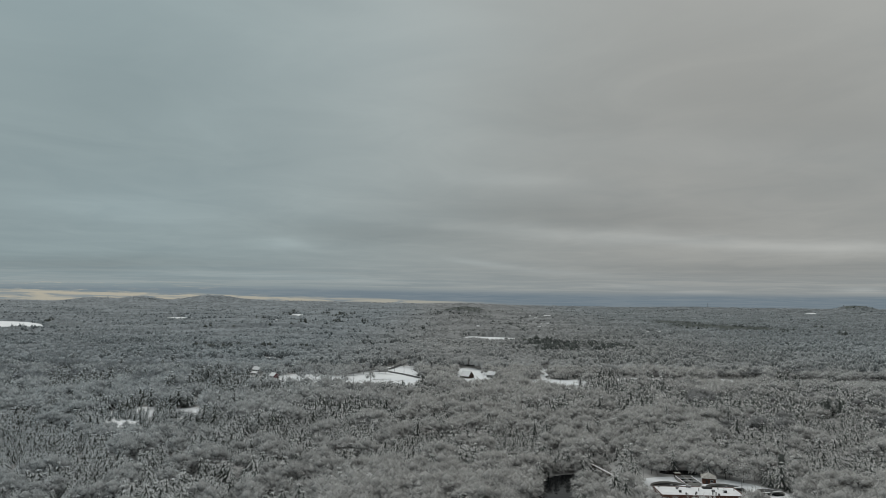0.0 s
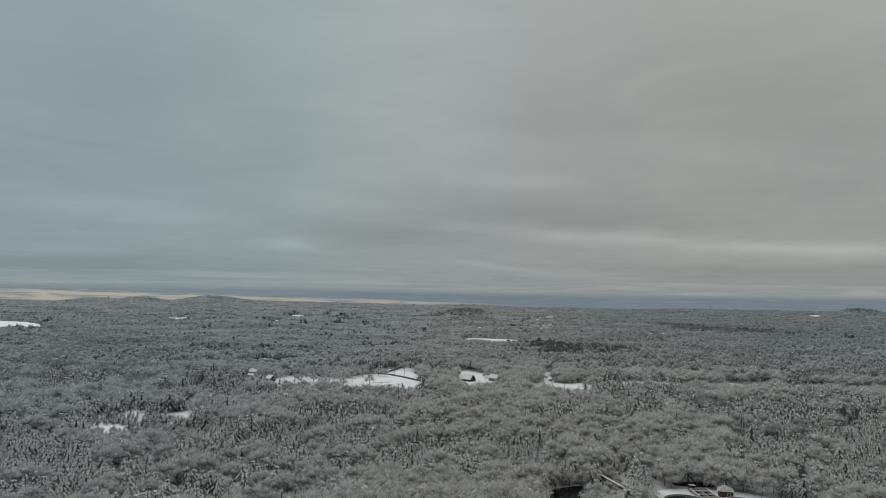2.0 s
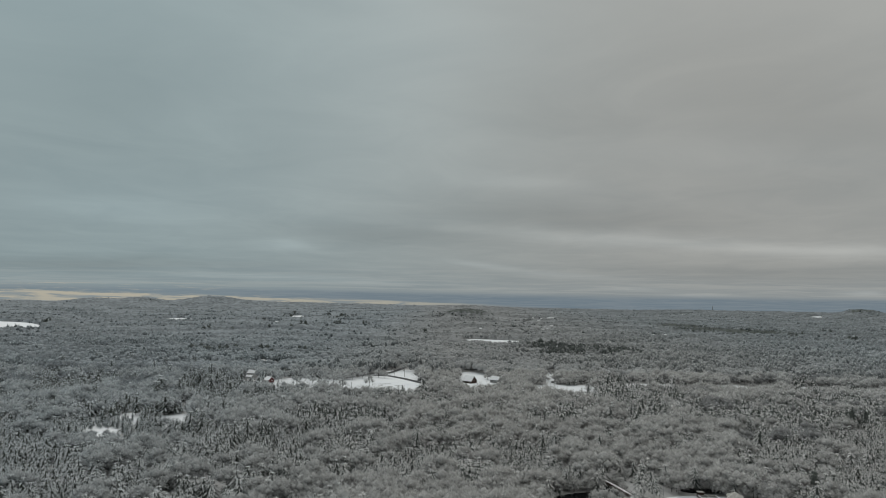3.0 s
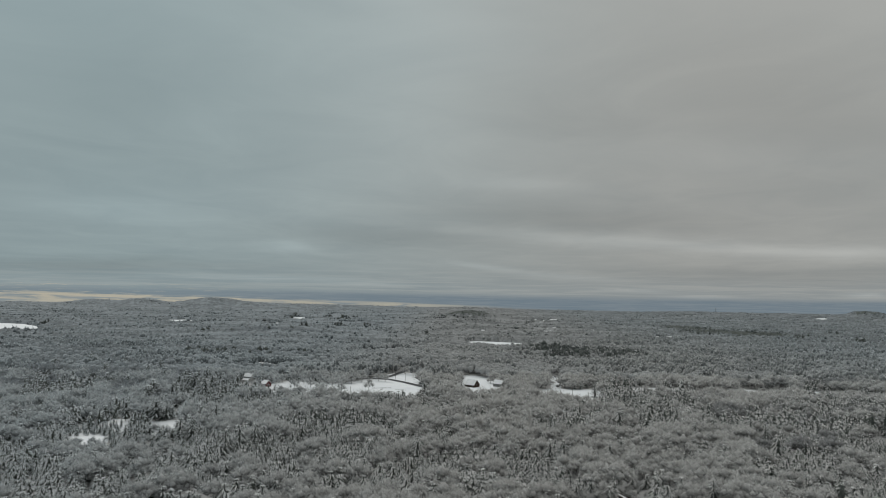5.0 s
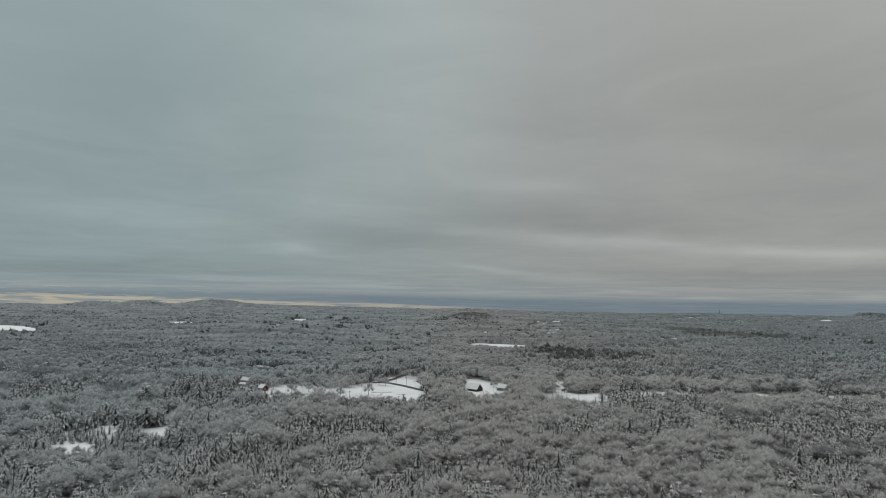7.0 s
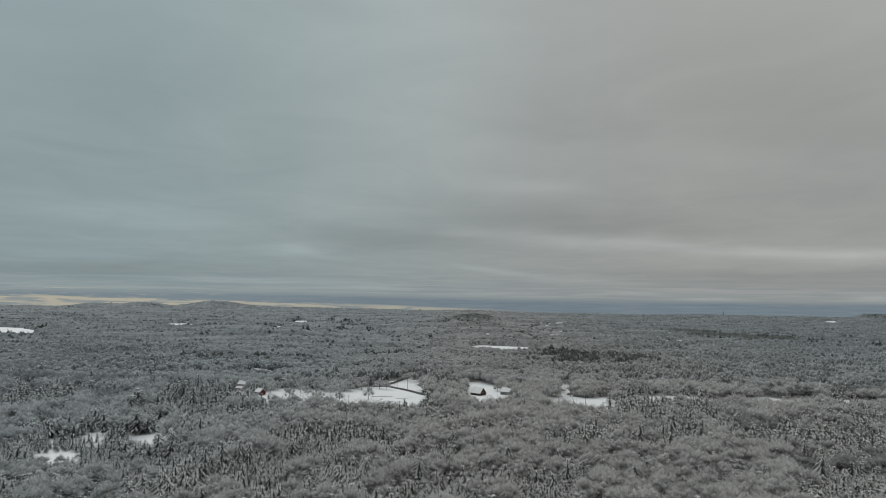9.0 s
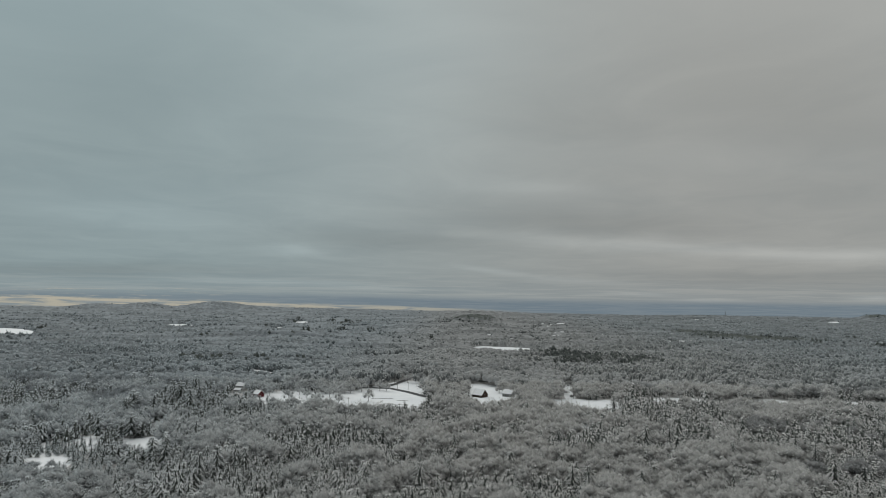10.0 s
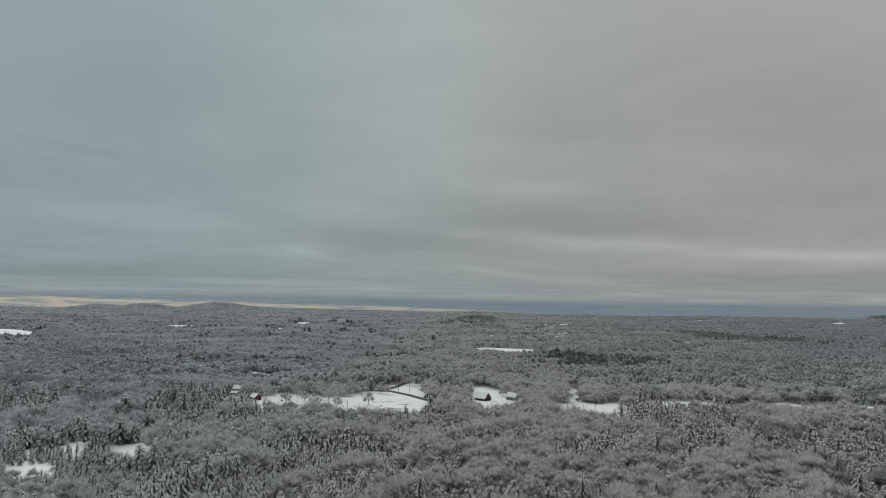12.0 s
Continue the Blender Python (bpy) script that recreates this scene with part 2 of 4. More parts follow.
def part(name, bm, mat, parent=None, label=""):
    me = bpy.data.meshes.new(name)
    bmesh.ops.recalc_face_normals(bm, faces=bm.faces)
    bm.to_mesh(me)
    bm.free()
    me.materials.append(mat)
    ob = new(name, me)
    ob.parent = parent
    return tagged(ob, label)


def box(x0, x1, y0, y1, z0, z1, bm=None, bevel=0.0):
    bm = bm or bmesh.new()
    r = bmesh.ops.create_cube(bm, size=1.0)
    for v in r["verts"]:
        v.co = ((x0 + x1) / 2 + v.co.x * (x1 - x0), (y0 + y1) / 2 + v.co.y * (y1 - y0), (z0 + z1) / 2 + v.co.z * (z1 - z0))
    if bevel:
        bmesh.ops.bevel(bm, geom=[e for e in bm.edges if e.verts[0] in r["verts"]], offset=bevel, segments=1, affect="EDGES")
    return bm


def cone(r0, r1, z0, z1, sides=8, bm=None, x=0.0, y=0.0):
    bm = bm or bmesh.new()
    r = bmesh.ops.create_cone(bm, cap_ends=True, segments=sides, radius1=r0, radius2=r1, depth=z1 - z0)
    for v in r["verts"]:
        v.co += Vector((x, y, (z0 + z1) / 2))
    return bm


def anchor(name, x, y, z, turn, label, category, group=""):
    ob = new(name)
    ob.matrix_world = pose(x, y, z, 0, 0, turn)
    return tagged(ob, label, category, group)


# ---- lie of the land ----
HILLS = [  # east, north, half-width east, half-width north, height, power
    (-1735, 4700, 200, 260, 40, 1), (-2245, 4700, 130, 240, 33, 1), (-2590, 4700, 210, 240, 30, 1), (-1300, 4780, 1100, 300, 24, 1),
    (3030, 4650, 68, 200, 28, 2), (110, 3320, 140, 120, 34, 1), (-545, 1930, 170, 130, 16, 1), (300, 4850, 420, 180, 5, 1),
]


def land(x, y):
    x, y = np.asarray(x, float), np.asarray(y, float)
    z = 57 * np.clip((y - 1700) / 3200, 0, 1) ** 1.5
    z = z - np.clip(y - 4935, 0, None) * 0.05
    far = np.clip((y - 1500) / 1500, 0, 1)
    z = z + far * (3.0 * np.sin(x / 310 + 1) * np.sin(y / 270 + 2) + 2.0 * np.sin(x / 140 + y / 190))
    for cx, cy, sx, sy, h, k in HILLS:
        z = z + h * np.exp(-((((x - cx) / sx) ** 2 + ((y - cy) / sy) ** 2) ** k))
    return z


def build_crest():
    """The even, closely wooded skyline."""
    xs = np.arange(-4200, 4201, 20.0)
    rows = []
    for y, rise in ((4915, 2), (4928, 11), (4940, 13.5), (4952, 13), (4970, 0)):
        rows.append(np.stack([xs, np.full(len(xs), y), land(xs, np.full(len(xs), 4930.0)) + rise + 0.7 * np.sin(xs / 37 + y) + 0.6 * np.sin(xs / 90)], 1))
    n = len(xs)
    i = (np.arange(4)[:, None] * n + np.arange(n - 1)[None]).ravel()
    tris = np.concatenate([np.stack([i, i + 1, i + n + 1], 1), np.stack([i, i + n + 1, i + n], 1)])
    tagged(new("backdrop", arrays_mesh("backdrop", np.concatenate(rows), tris, [CANOPY_BROWN])), "even wooded skyline of the far plain", "skyline", kind="structure")


def smooth_outline(points, rounds=2):
    p = np.array(points, float)
    for _ in range(rounds):
        q = np.roll(p, -1, 0)
        p = np.stack([p * 0.75 + q * 0.25, p * 0.25 + q * 0.75], 1).reshape(-1, 2)
    return p


def inside(poly, x, y):
    hit = np.zeros(len(x), bool)
    for (x0, y0), (x1, y1) in zip(poly, np.roll(poly, -1, 0)):
        if y0 != y1:
            hit ^= ((y0 > y) != (y1 > y)) & (x < (x1 - x0) * (y - y0) / (y1 - y0) + x0)
    return hit


def sheet(name, poly, mat, lift, label, category):
    bm = bmesh.new()
    f = bm.faces.new([bm.verts.new((x, y, float(land(x, y)) + lift)) for x, y in poly])
    bmesh.ops.triangulate(bm, faces=[f])
    if f.is_valid and f.normal.z < 0:
        bmesh.ops.reverse_faces(bm, faces=bm.faces)
    ob = part(name, bm, mat)
    return tagged(ob, label, category, kind="structure")


def build_ground():
    xs = np.unique(np.concatenate([np.arange(-9000, 9001, 600), np.arange(-4000, 4001, 60)]))
    ys = np.unique(np.concatenate([np.arange(-3000, 200, 400), np.arange(200, 5200, 50), np.arange(5200, 7001, 300)]))
    gx, gy = np.meshgrid(xs, ys)
    v = np.stack([gx.ravel(), gy.ravel(), land(gx.ravel(), gy.ravel())], 1)
    n = len(xs)
    i = (np.arange(len(ys) - 1)[:, None] * n + np.arange(n - 1)[None]).ravel()
    tris = np.concatenate([np.stack([i, i + 1, i + n + 1], 1), np.stack([i, i + n + 1, i + n], 1)])
    tagged(new("ground", arrays_mesh("ground", v, tris, [FLOOR])), "snow-dusted brushy forest floor reaching the horizon", "ground", kind="structure")


build_ground()
build_crest()

CLEARINGS = {
    "field_main": [(-146, 862), (-108, 922), (-85, 989), (-66, 1015), (-35, 1001), (-22, 775), (-30, 752), (-72, 726), (-118, 720)],
    "field_left": [(-224, 869), (-201, 892), (-181, 890), (-139, 877), (-112, 748), (-192, 755)],
    "barn_yard": [(14, 994), (61, 989), (66, 900), (82, 884), (49, 765), (36, 775), (14, 780)],
    "field_right": [(96, 852), (150, 860), (192, 854), (174, 738), (98, 724)],
    "track": [(155, 1000), (165, 1000), (144, 848), (132, 848)],
    "lower": [(106, 700), (128, 702), (115, 630), (98, 632)],
    "patch_west": [(-308, 584), (-290, 590), (-276, 563), (-248, 529), (-250, 506), (-278, 518)],
    "patch_hill": [(-290, 606), (-270, 612), (-252, 574), (-256, 552), (-282, 578)],
    "patch_mid": [(-256, 604), (-226, 612), (-200, 580), (-220, 546), (-250, 578)],
}
BROOK_CLEARINGS = {
    "brook_a": [(244, 880), (296, 884), (286, 838), (240, 836)],
    "brook_b": [(358, 878), (392, 880), (380, 838), (350, 836)],
    "brook_c": [(442, 878), (476, 880), (464, 836), (434, 836)],
}
FAR_CLEARINGS = {
    "lake": [(-1850, 2500), (-1600, 2440), (-1440, 2290), (-1195, 1960), (-1250, 1890), (-1340, 1840)],
    "meadow_a": [(-1280, 2905), (-1141, 2937), (-990, 2560), (-1105, 2545)],
    "meadow_b": [(-776, 2795), (-712, 2809), (-612, 2450), (-672, 2470)],
    "meadow_c": [(-826, 3408), (-764, 3498), (-675, 3110), (-715, 2990)],
    "far_field": [(54, 1870), (143, 1834), (248, 1778), (204, 1520), (46, 1556)],
    "meadow_d": [(2502, 4401), (2682, 4533), (2330, 3960), (2270, 4000)],
    "meadow_e": [(1658, 4557), (1821, 4599), (1640, 4200), (1530, 4180)],
}
CLEARINGS = {k: smooth_outline(v, 1 if len(v) < 5 else 2) for k, v in (CLEARINGS | BROOK_CLEARINGS | FAR_CLEARINGS).items()}
POND = smooth_outline([(40, 290), (47, 350), (55, 380), (70, 393), (85, 396), (97, 418), (105, 414), (97, 388), (78, 355), (66, 330), (58, 290)])
POND_WOODS = smooth_outline([(40, 270), (49, 350), (57, 377), (71, 389), (86, 391), (96, 410), (101, 407), (93, 386), (76, 352), (66, 325), (60, 270)])
POND_EAST = smooth_outline([(134, 400), (138, 407), (160, 407), (162, 398), (145, 396)])
PLANT = smooth_outline([(103, 372), (118, 387), (140, 394), (170, 388), (184, 375), (193, 358), (188, 320), (104, 318), (100, 345)])
for k, poly in enumerate(CLEARINGS.values()):
    wide = poly + (poly - poly.mean(0)) / np.linalg.norm(poly - poly.mean(0), axis=1)[:, None] * 7
    sheet("snow_field", wide, SNOW, 0.12 + 0.03 * k, "smooth open field under fresh white snow", "snow field")
sheet("pond", POND, WATER, 0.10, "still black pond between snowy trees", "water")
sheet("stream", POND_EAST, WATER, 0.10, "dark open stream water below the trees", "water")
sheet("plant_yard", PLANT, SNOW, 0.10, "snow-covered yard of a brick plant", "snow field")


def ribbon(name, line, width, mat, lift, label, category):
    p = [Vector((x, y, 0)) for x, y in line]
    bm = bmesh.new()
    rows = []
    for i, q in enumerate(p):
        d = (p[min(i + 1, len(p) - 1)] - p[max(i - 1, 0)]).normalized()
        side = Vector((-d.y, d.x, 0)) * width / 2
        z = float(land(q.x, q.y)) + lift
        rows.append([bm.verts.new((q.x + s * side.x, q.y + s * side.y, z)) for s in (1, -1)])
    for a, b in zip(rows, rows[1:]):
        bm.faces.new((a[0], a[1], b[1], b[0]))
    return tagged(part(name, bm, mat), label, category, kind="structure")


ROADS = [[(-5, 800), (-17, 835), (-25, 855), (-54, 903), (-77, 932), (-99, 936), (-125, 938)], [(-90, 936), (-76, 977), (-65, 1029), (-58, 1080)]]
for line in ROADS:
    ribbon("road", line, 6.5, ASPHALT, 0.9, "dark wet asphalt country road between snow fields", "road")
ribbon("plant_drive", [(104, 374), (112, 362), (112, 345), (100, 320)], 7.0, ASPHALT, 0.16, "ploughed asphalt drive beside the brick plant", "road")

# ---- trees ----
rng = np.random.default_rng(7)


def blade(verts, tris, root, mid, tip, side):
    k = len(verts)
    verts += [root, mid + side, mid - side, tip]
    tris += [(k, k + 1, k + 2), (k + 1, k + 3, k + 2)]


def conifer_shape(r, tiers, per_tier, wide, snow_share, width, dome=0.75, foot=0.14, droop=1.0, load=1.0, core=0.25, arch=0.38, reach=0.62):
    """Drooping boughs of unit height: needles below, snow on top. Returns verts, tris, material index (0 needles, 1 snow)."""
    verts, tris, mats = [], [], []
    # the dark inside of the crown
    for k in range(5):
        a = 1.2566 * k
        verts.append(np.array([math.cos(a) * wide * core * r.uniform(0.7, 1.2), math.sin(a) * wide * core * r.uniform(0.7, 1.2), foot * 0.7 + r.uniform(-0.05, 0.05)]))
        tris.append((k, (k + 1) % 5, 5))
        mats.append(0)
    verts.append(np.array([0, 0, 0.95]))
    for k in range(tiers):
        f = (k + r.uniform(0.2, 0.8)) / tiers
        z = foot + (1.0 - foot) * f
        length = wide * (1 - f * 0.98) ** dome * r.uniform(0.8, 1.2)
        turn = r.random() * 6.28
        for j in range(per_tier):
            for snow in ((0, 1) if snow_share == 2 else (int(r.random() < snow_share),)):
                a = turn + 6.283 * (j + 0.5 * (1 - snow) + r.uniform(-0.3, 0.3)) / per_tier
                out, side = np.array([math.cos(a), math.sin(a), 0]), np.array([-math.sin(a), math.cos(a), 0])
                ln = length * r.uniform(0.65, 1.2)
                lift = 0.010 if snow else -0.010
                fall = droop * r.uniform(0.55, 1.15)
                root = np.array([0, 0, z + 0.015 + lift])
                mid = out * ln * reach + np.array([0, 0, z + lift - ln * fall * arch])
                tip = out * ln + np.array([0, 0, z + lift - ln * fall])
                blade(verts, tris, root, mid, tip, side * width * (load if snow else 1.05) * (0.55 + 0.6 * (1 - f)) * r.uniform(0.7, 1.25) + np.array([0, 0, r.uniform(-0.3, 0.3) * width]))
                mats += [snow, snow]
    return np.array(verts), np.array(tris), np.array(mats)


def trunk_shape(r, height, radius, limbs, spread, low):
    """A tapered trunk with rising limbs, three-sided."""
    verts, tris = [], []

    def tube(a, b, ra, rb):
        k = len(verts)
        for p, rad in ((a, ra), (b, rb)):
            for s in range(3):
                verts.append(np.array(p) + np.array([math.cos(s * 2.094) * rad, math.sin(s * 2.094) * rad, 0]))
        for s in range(3):
            u = (s + 1) % 3
            tris.extend([(k + s, k + u, k + 3 + u), (k + s, k + 3 + u, k + 3 + s)])

    tube((0, 0, -0.02), (0, 0, height), radius, radius * 0.35)
    for j in range(limbs):
        a, z = 6.283 * (j + r.random()) / limbs, r.uniform(low, height * 0.8)
        ln = spread * r.uniform(0.6, 1.0)
        tube((0, 0, z), (math.cos(a) * ln, math.sin(a) * ln, z + ln * r.uniform(0.6, 1.1)), radius * 0.45, radius * 0.12)
    return np.array(verts), np.array(tris)


ICO = []
for a in (-1, 1):
    for c in (-1.618, 1.618):
        ICO += [(0, a, c), (a, c, 0), (c, 0, a)]
ICO = np.array(ICO, float) / 1.902
ICO_TRIS = [(p, q, s) for p in range(12) for q in range(p) for s in range(q) if all(np.linalg.norm(ICO[u] - ICO[w]) < 1.1 for u, w in ((p, q), (q, s), (p, s)))]
ICO_TRIS = np.array([(p, q, s) if np.dot(np.cross(ICO[q] - ICO[p], ICO[s] - ICO[p]), ICO[p]) > 0 else (p, s, q) for p, q, s in ICO_TRIS])
OCT = np.array([(1, 0, 0), (0, 1, 0), (-1, 0, 0), (0, -1, 0), (0, 0, 1), (0, 0, -1)], float)
OCT_TRIS = np.array([(0, 1, 4), (1, 2, 4), (2, 3, 4), (3, 0, 4), (1, 0, 5), (2, 1, 5), (3, 2, 5), (0, 3, 5)])


def crown_shape(r, lobes, count, length, width, wide, tall, mid, fine=True, shell=0.86):
    """A bare crown: rounded backing lumps, near by in a darker colour for inner shade, with thin sprays growing out of
    them. Returns verts, tris, material index (0 twig mass, 1 sprays).
    """
    balls = [(0, 0, mid + tall * (0.34 if lobes > 6 else 0.28), 0.60 if lobes > 6 else 0.74)]
    turn = r.random() * 6.28
    for k in range(lobes - 1):
        a = turn + 6.283 * (k + r.uniform(-0.2, 0.2)) / max(lobes - 1, 1)
        if lobes > 6:
            balls.append((math.cos(a) * wide * 0.60, math.sin(a) * wide * 0.60, mid + r.uniform(-0.50, 0.30) * tall, r.uniform(0.34, 0.50)))
        else:
            balls.append((math.cos(a) * wide * 0.50, math.sin(a) * wide * 0.50, mid + r.uniform(-0.32, 0.10) * tall, r.uniform(0.46, 0.62)))
    base, faces = (ICO, ICO_TRIS) if fine else (OCT, OCT_TRIS)
    verts, tris, mats = [], [], []
    for cx, cy, cz, s in balls:
        spin = r.random() * 6.28
        k = len(verts)
        for v in base:
            q = s * r.uniform(0.86, 1.06) * (shell if count > 20 else 1.0)
            x, y = v[0] * math.cos(spin) - v[1] * math.sin(spin), v[0] * math.sin(spin) + v[1] * math.cos(spin)
            verts.append(np.array([cx + x * wide * q, cy + y * wide * q, cz + v[2] * tall * q]))
        tris += [tuple(k + i for i in f) for f in faces]
        mats += [0] * len(faces)
    for i in range(count):
        cx, cy, cz, s = balls[i % len(balls)]
        d = r.normal(size=3)
        d[2] = d[2] * 0.8 + 0.40
        d /= np.linalg.norm(d)
        s *= r.uniform(0.62, 1.0)
        p = np.array([cx + d[0] * wide * s, cy + d[1] * wide * s, cz + d[2] * tall * s])
        w = d * 0.8 + r.normal(size=3) * 0.45 + np.array([0, 0, 0.45])
        w /= np.linalg.norm(w)
        side = np.cross(w, r.normal(size=3))
        side /= np.linalg.norm(side)
        ln, wd = length * r.uniform(0.55, 1.25), width * r.uniform(0.6, 1.4)
        k = len(verts)
        verts += [p + side * wd * 0.5, p - side * wd * 0.5, p + w * ln]
        tris.append((k, k + 1, k + 2))
        mats.append(1)
    return np.array(verts), np.array(tris), np.array(mats)


def join(pieces):
    """Several (verts, tris, mats) in one."""
    vs, ts, ms, k = [], [], [], 0
    for v, t, m in pieces:
        vs.append(v), ts.append(t + k), ms.append(m)
        k += len(v)
    return np.concatenate(vs), np.concatenate(ts), np.concatenate(ms)


def full(n, value):
    return np.full(n, value, int)


def spread_out(templates, which, x, y, z, height, girth, turn):
    """One big mesh: template which[i] stood at each place. Returns verts, tris, mats."""
    out = []
    for k, (tv, tt, tm) in enumerate(templates):
        s = np.nonzero(which == k)[0]
        if not len(s):
            continue
        c, n = np.cos(turn[s])[:, None], np.sin(turn[s])[:, None]
        gx, gy = tv[None, :, 0] * girth[s, None], tv[None, :, 1] * girth[s, None]
        v = np.stack([gx * c - gy * n + x[s, None], gx * n + gy * c + y[s, None], tv[None, :, 2] * height[s, None] + z[s, None]], 2)
        t = tt[None] + (np.arange(len(s)) * len(tv))[:, None, None]
        out.append((v.reshape(-1, 3), t.reshape(-1, 3), np.tile(tm, len(s))))
    return join(out)


def waves(x, y, size, seed, octaves=3):
    """Smooth random values about 0, patches of that size in metres."""
    r = np.random.default_rng(seed)
    v, amp = np.zeros(len(x)), 1.0
    for o in range(octaves):
        for _ in range(5):
            a, ph = r.random() * 6.283, r.random() * 6.283
            k = 6.283 / (size * r.uniform(0.7, 1.5) / 2 ** o)
            v += amp * np.sin((x * math.cos(a) + y * math.sin(a)) * k + ph) / 2.2
        amp *= 0.6
    return v


NEAR_STANDS = [  # pine stands: east, north, half-widths, share of pines, darkness
    (-275, 790, 40, 45, 0.95, 0.5), (-411, 820, 45, 40, 0.9, 0.5), (-60, 690, 60, 18, 0.9, 0.4),
    (-180, 700, 60, 22, 0.9, 0.4), (-20, 690, 30, 16, 0.85, 0.4), (110, 600, 30, 30, 0.8, 0.3),
    (330, 640, 60, 40, 0.75, 0.4), (230, 640, 45, 45, 0.75, 0.4), (60, 420, 22, 22, 0.9, 0.3),
    (525, 918, 50, 22, 0.25, 0.6),
]
FAR_STANDS = [  # stands beyond the farm
    (240, 1385, 55, 150, 1.0, 0.85), (335, 1330, 60, 80, 1.0, 0.62), (420, 1290, 60, 60, 0.85, 0.3),
    (925, 2560, 85, 170, 1.0, 1.0), (950, 2320, 110, 100, 1.0, 1.0), (1035, 2190, 130, 75, 1.0, 1.0),
    (105, 3290, 125, 100, 1.0, 0.95), (-490, 3050, 55, 50, 0.9, 0.9), (-755, 3240, 50, 60, 0.9, 0.8),
    (520, 1130, 260, 60, 0.62, 0.1), (640, 1320, 230, 70, 0.65, 0.12), (1000, 1700, 260, 70, 0.6, 0.2),
    (1700, 2700, 200, 80, 0.5, 0.6),
    (1100, 2900, 200, 60, 0.6, 0.6), (3030, 4650, 85, 160, 1.0, 0.9), (-550, 1940, 165, 95, 0.02, 1.0),
    (-330, 1250, 200, 30, 0.1, 0.7),
]


def kinds(x, y, r, y1):
    """Which trees are pines, which carry little frost, and how dark the pine grove is."""
    size = np.clip(y / 700, 1, 3.5)
    pine = 0.38 + 0.30 * waves(x / size, y * 1.8 / size, 150, 3) + 0.26 * waves(x / size, y * 1.8 / size, 45, 4)
    pine += 0.55 * np.clip((90 - x) / 100, 0, 1) * np.clip((640 - y) / 120, 0, 1)
    pine -= 0.52 * np.exp(-((x + 20) / 110) ** 2) * np.clip((430 - y) / 60, 0, 1)
    pine += 0.20 * np.clip((x - 150) / 60, 0, 1) * np.clip((640 - y) / 80, 0, 1)
    pine -= 0.27 * np.clip((y - 780) / 120, 0, 1)
    pine += 0.26 * np.clip((x - 120) / 80, 0, 1) * np.clip((760 - y) / 100, 0, 1)
    pine += 0.07 * np.clip((y - 540) / 40, 0, 1)
    pine = np.where(y > 900, 0.17 + 0.24 * np.clip((x / np.maximum(y, 1) - 0.12) / 0.15, 0, 1) + 0.10 * np.clip((-x / np.maximum(y, 1) - 0.2) / 0.2, 0, 1) + 0.28 * waves(x / 3.5, y, 130, 81) + 0.10 * waves(x / 1.5, y, 40, 82), pine)
    dark = np.clip(0.15 + 0.25 * waves(x, y, 300, 9), 0, 0.8) * np.clip((y - 780) / 150, 0, 1)
    grove = np.zeros(len(x))
    for cx, cy, rx, ry, share, dk in NEAR_STANDS + FAR_STANDS:
        f = np.exp(-(((x - cx) / rx) ** 2 + ((y - cy) / ry) ** 2) ** 2)
        pine, dark = pine * (1 - f) + share * f, dark * (1 - f) + dk * f
        grove = grove * (1 - f) + (dk if dk > 0.6 else 0.0) * f
    # little frost on the woods in the far west
    dark = np.maximum(dark, 0.52 * np.clip((-x / np.maximum(y, 1) - 0.15) / 0.30, 0, 1) * np.clip((y - 620) / 150, 0, 1) * np.clip((4400 - y) / 1500, 0.3, 1))
    dark = np.maximum(dark, 0.45 * np.clip((x / np.maximum(y, 1) - 0.30) / 0.2, 0, 1) * np.clip((y - 780) / 150, 0, 1))
    dark = np.maximum(dark, 0.50 * np.clip((x - 180) / 80, 0, 1) * np.clip((800 - y) / 100, 0, 1))
    # long belts of pines and of thin frost between the far woods
    off = np.clip((y - 950) / 150, 0, 1)
    belt = np.clip((waves(x / 3.2, y, 170, 78) - 0.75) / 0.5, 0, 1) * off * np.clip(0.35 + x / np.maximum(y, 1) * 1.6, 0.15, 1)
    pine = np.maximum(pine, 0.85 * belt)
    dark = np.maximum(dark, 0.8 * off * np.clip((waves(x / 3.5, y, 210, 79) - 0.7) / 0.4, 0, 1))
    # kinds grow in groups, not tree by tree
    group = 0.5 + 0.24 * (waves(x, y * 1.3, 26, 41, 2) if y1 < 1000 else waves(x / 2.5, y, 40, 41, 2))
    is_pine = 0.55 * group + 0.45 * r.random(len(x)) < 0.12 + 0.76 * pine
    patch = 0.5 + 0.24 * waves(x / np.clip(y / 900, 1, 3), y, 90, 42)
    is_dark = np.where(is_pine | (y > 4200), r.random(len(x)) < np.where(is_pine, grove, 0.5), 0.8 * patch + 0.2 * r.random(len(x)) < dark)
    return is_pine, is_dark, grove


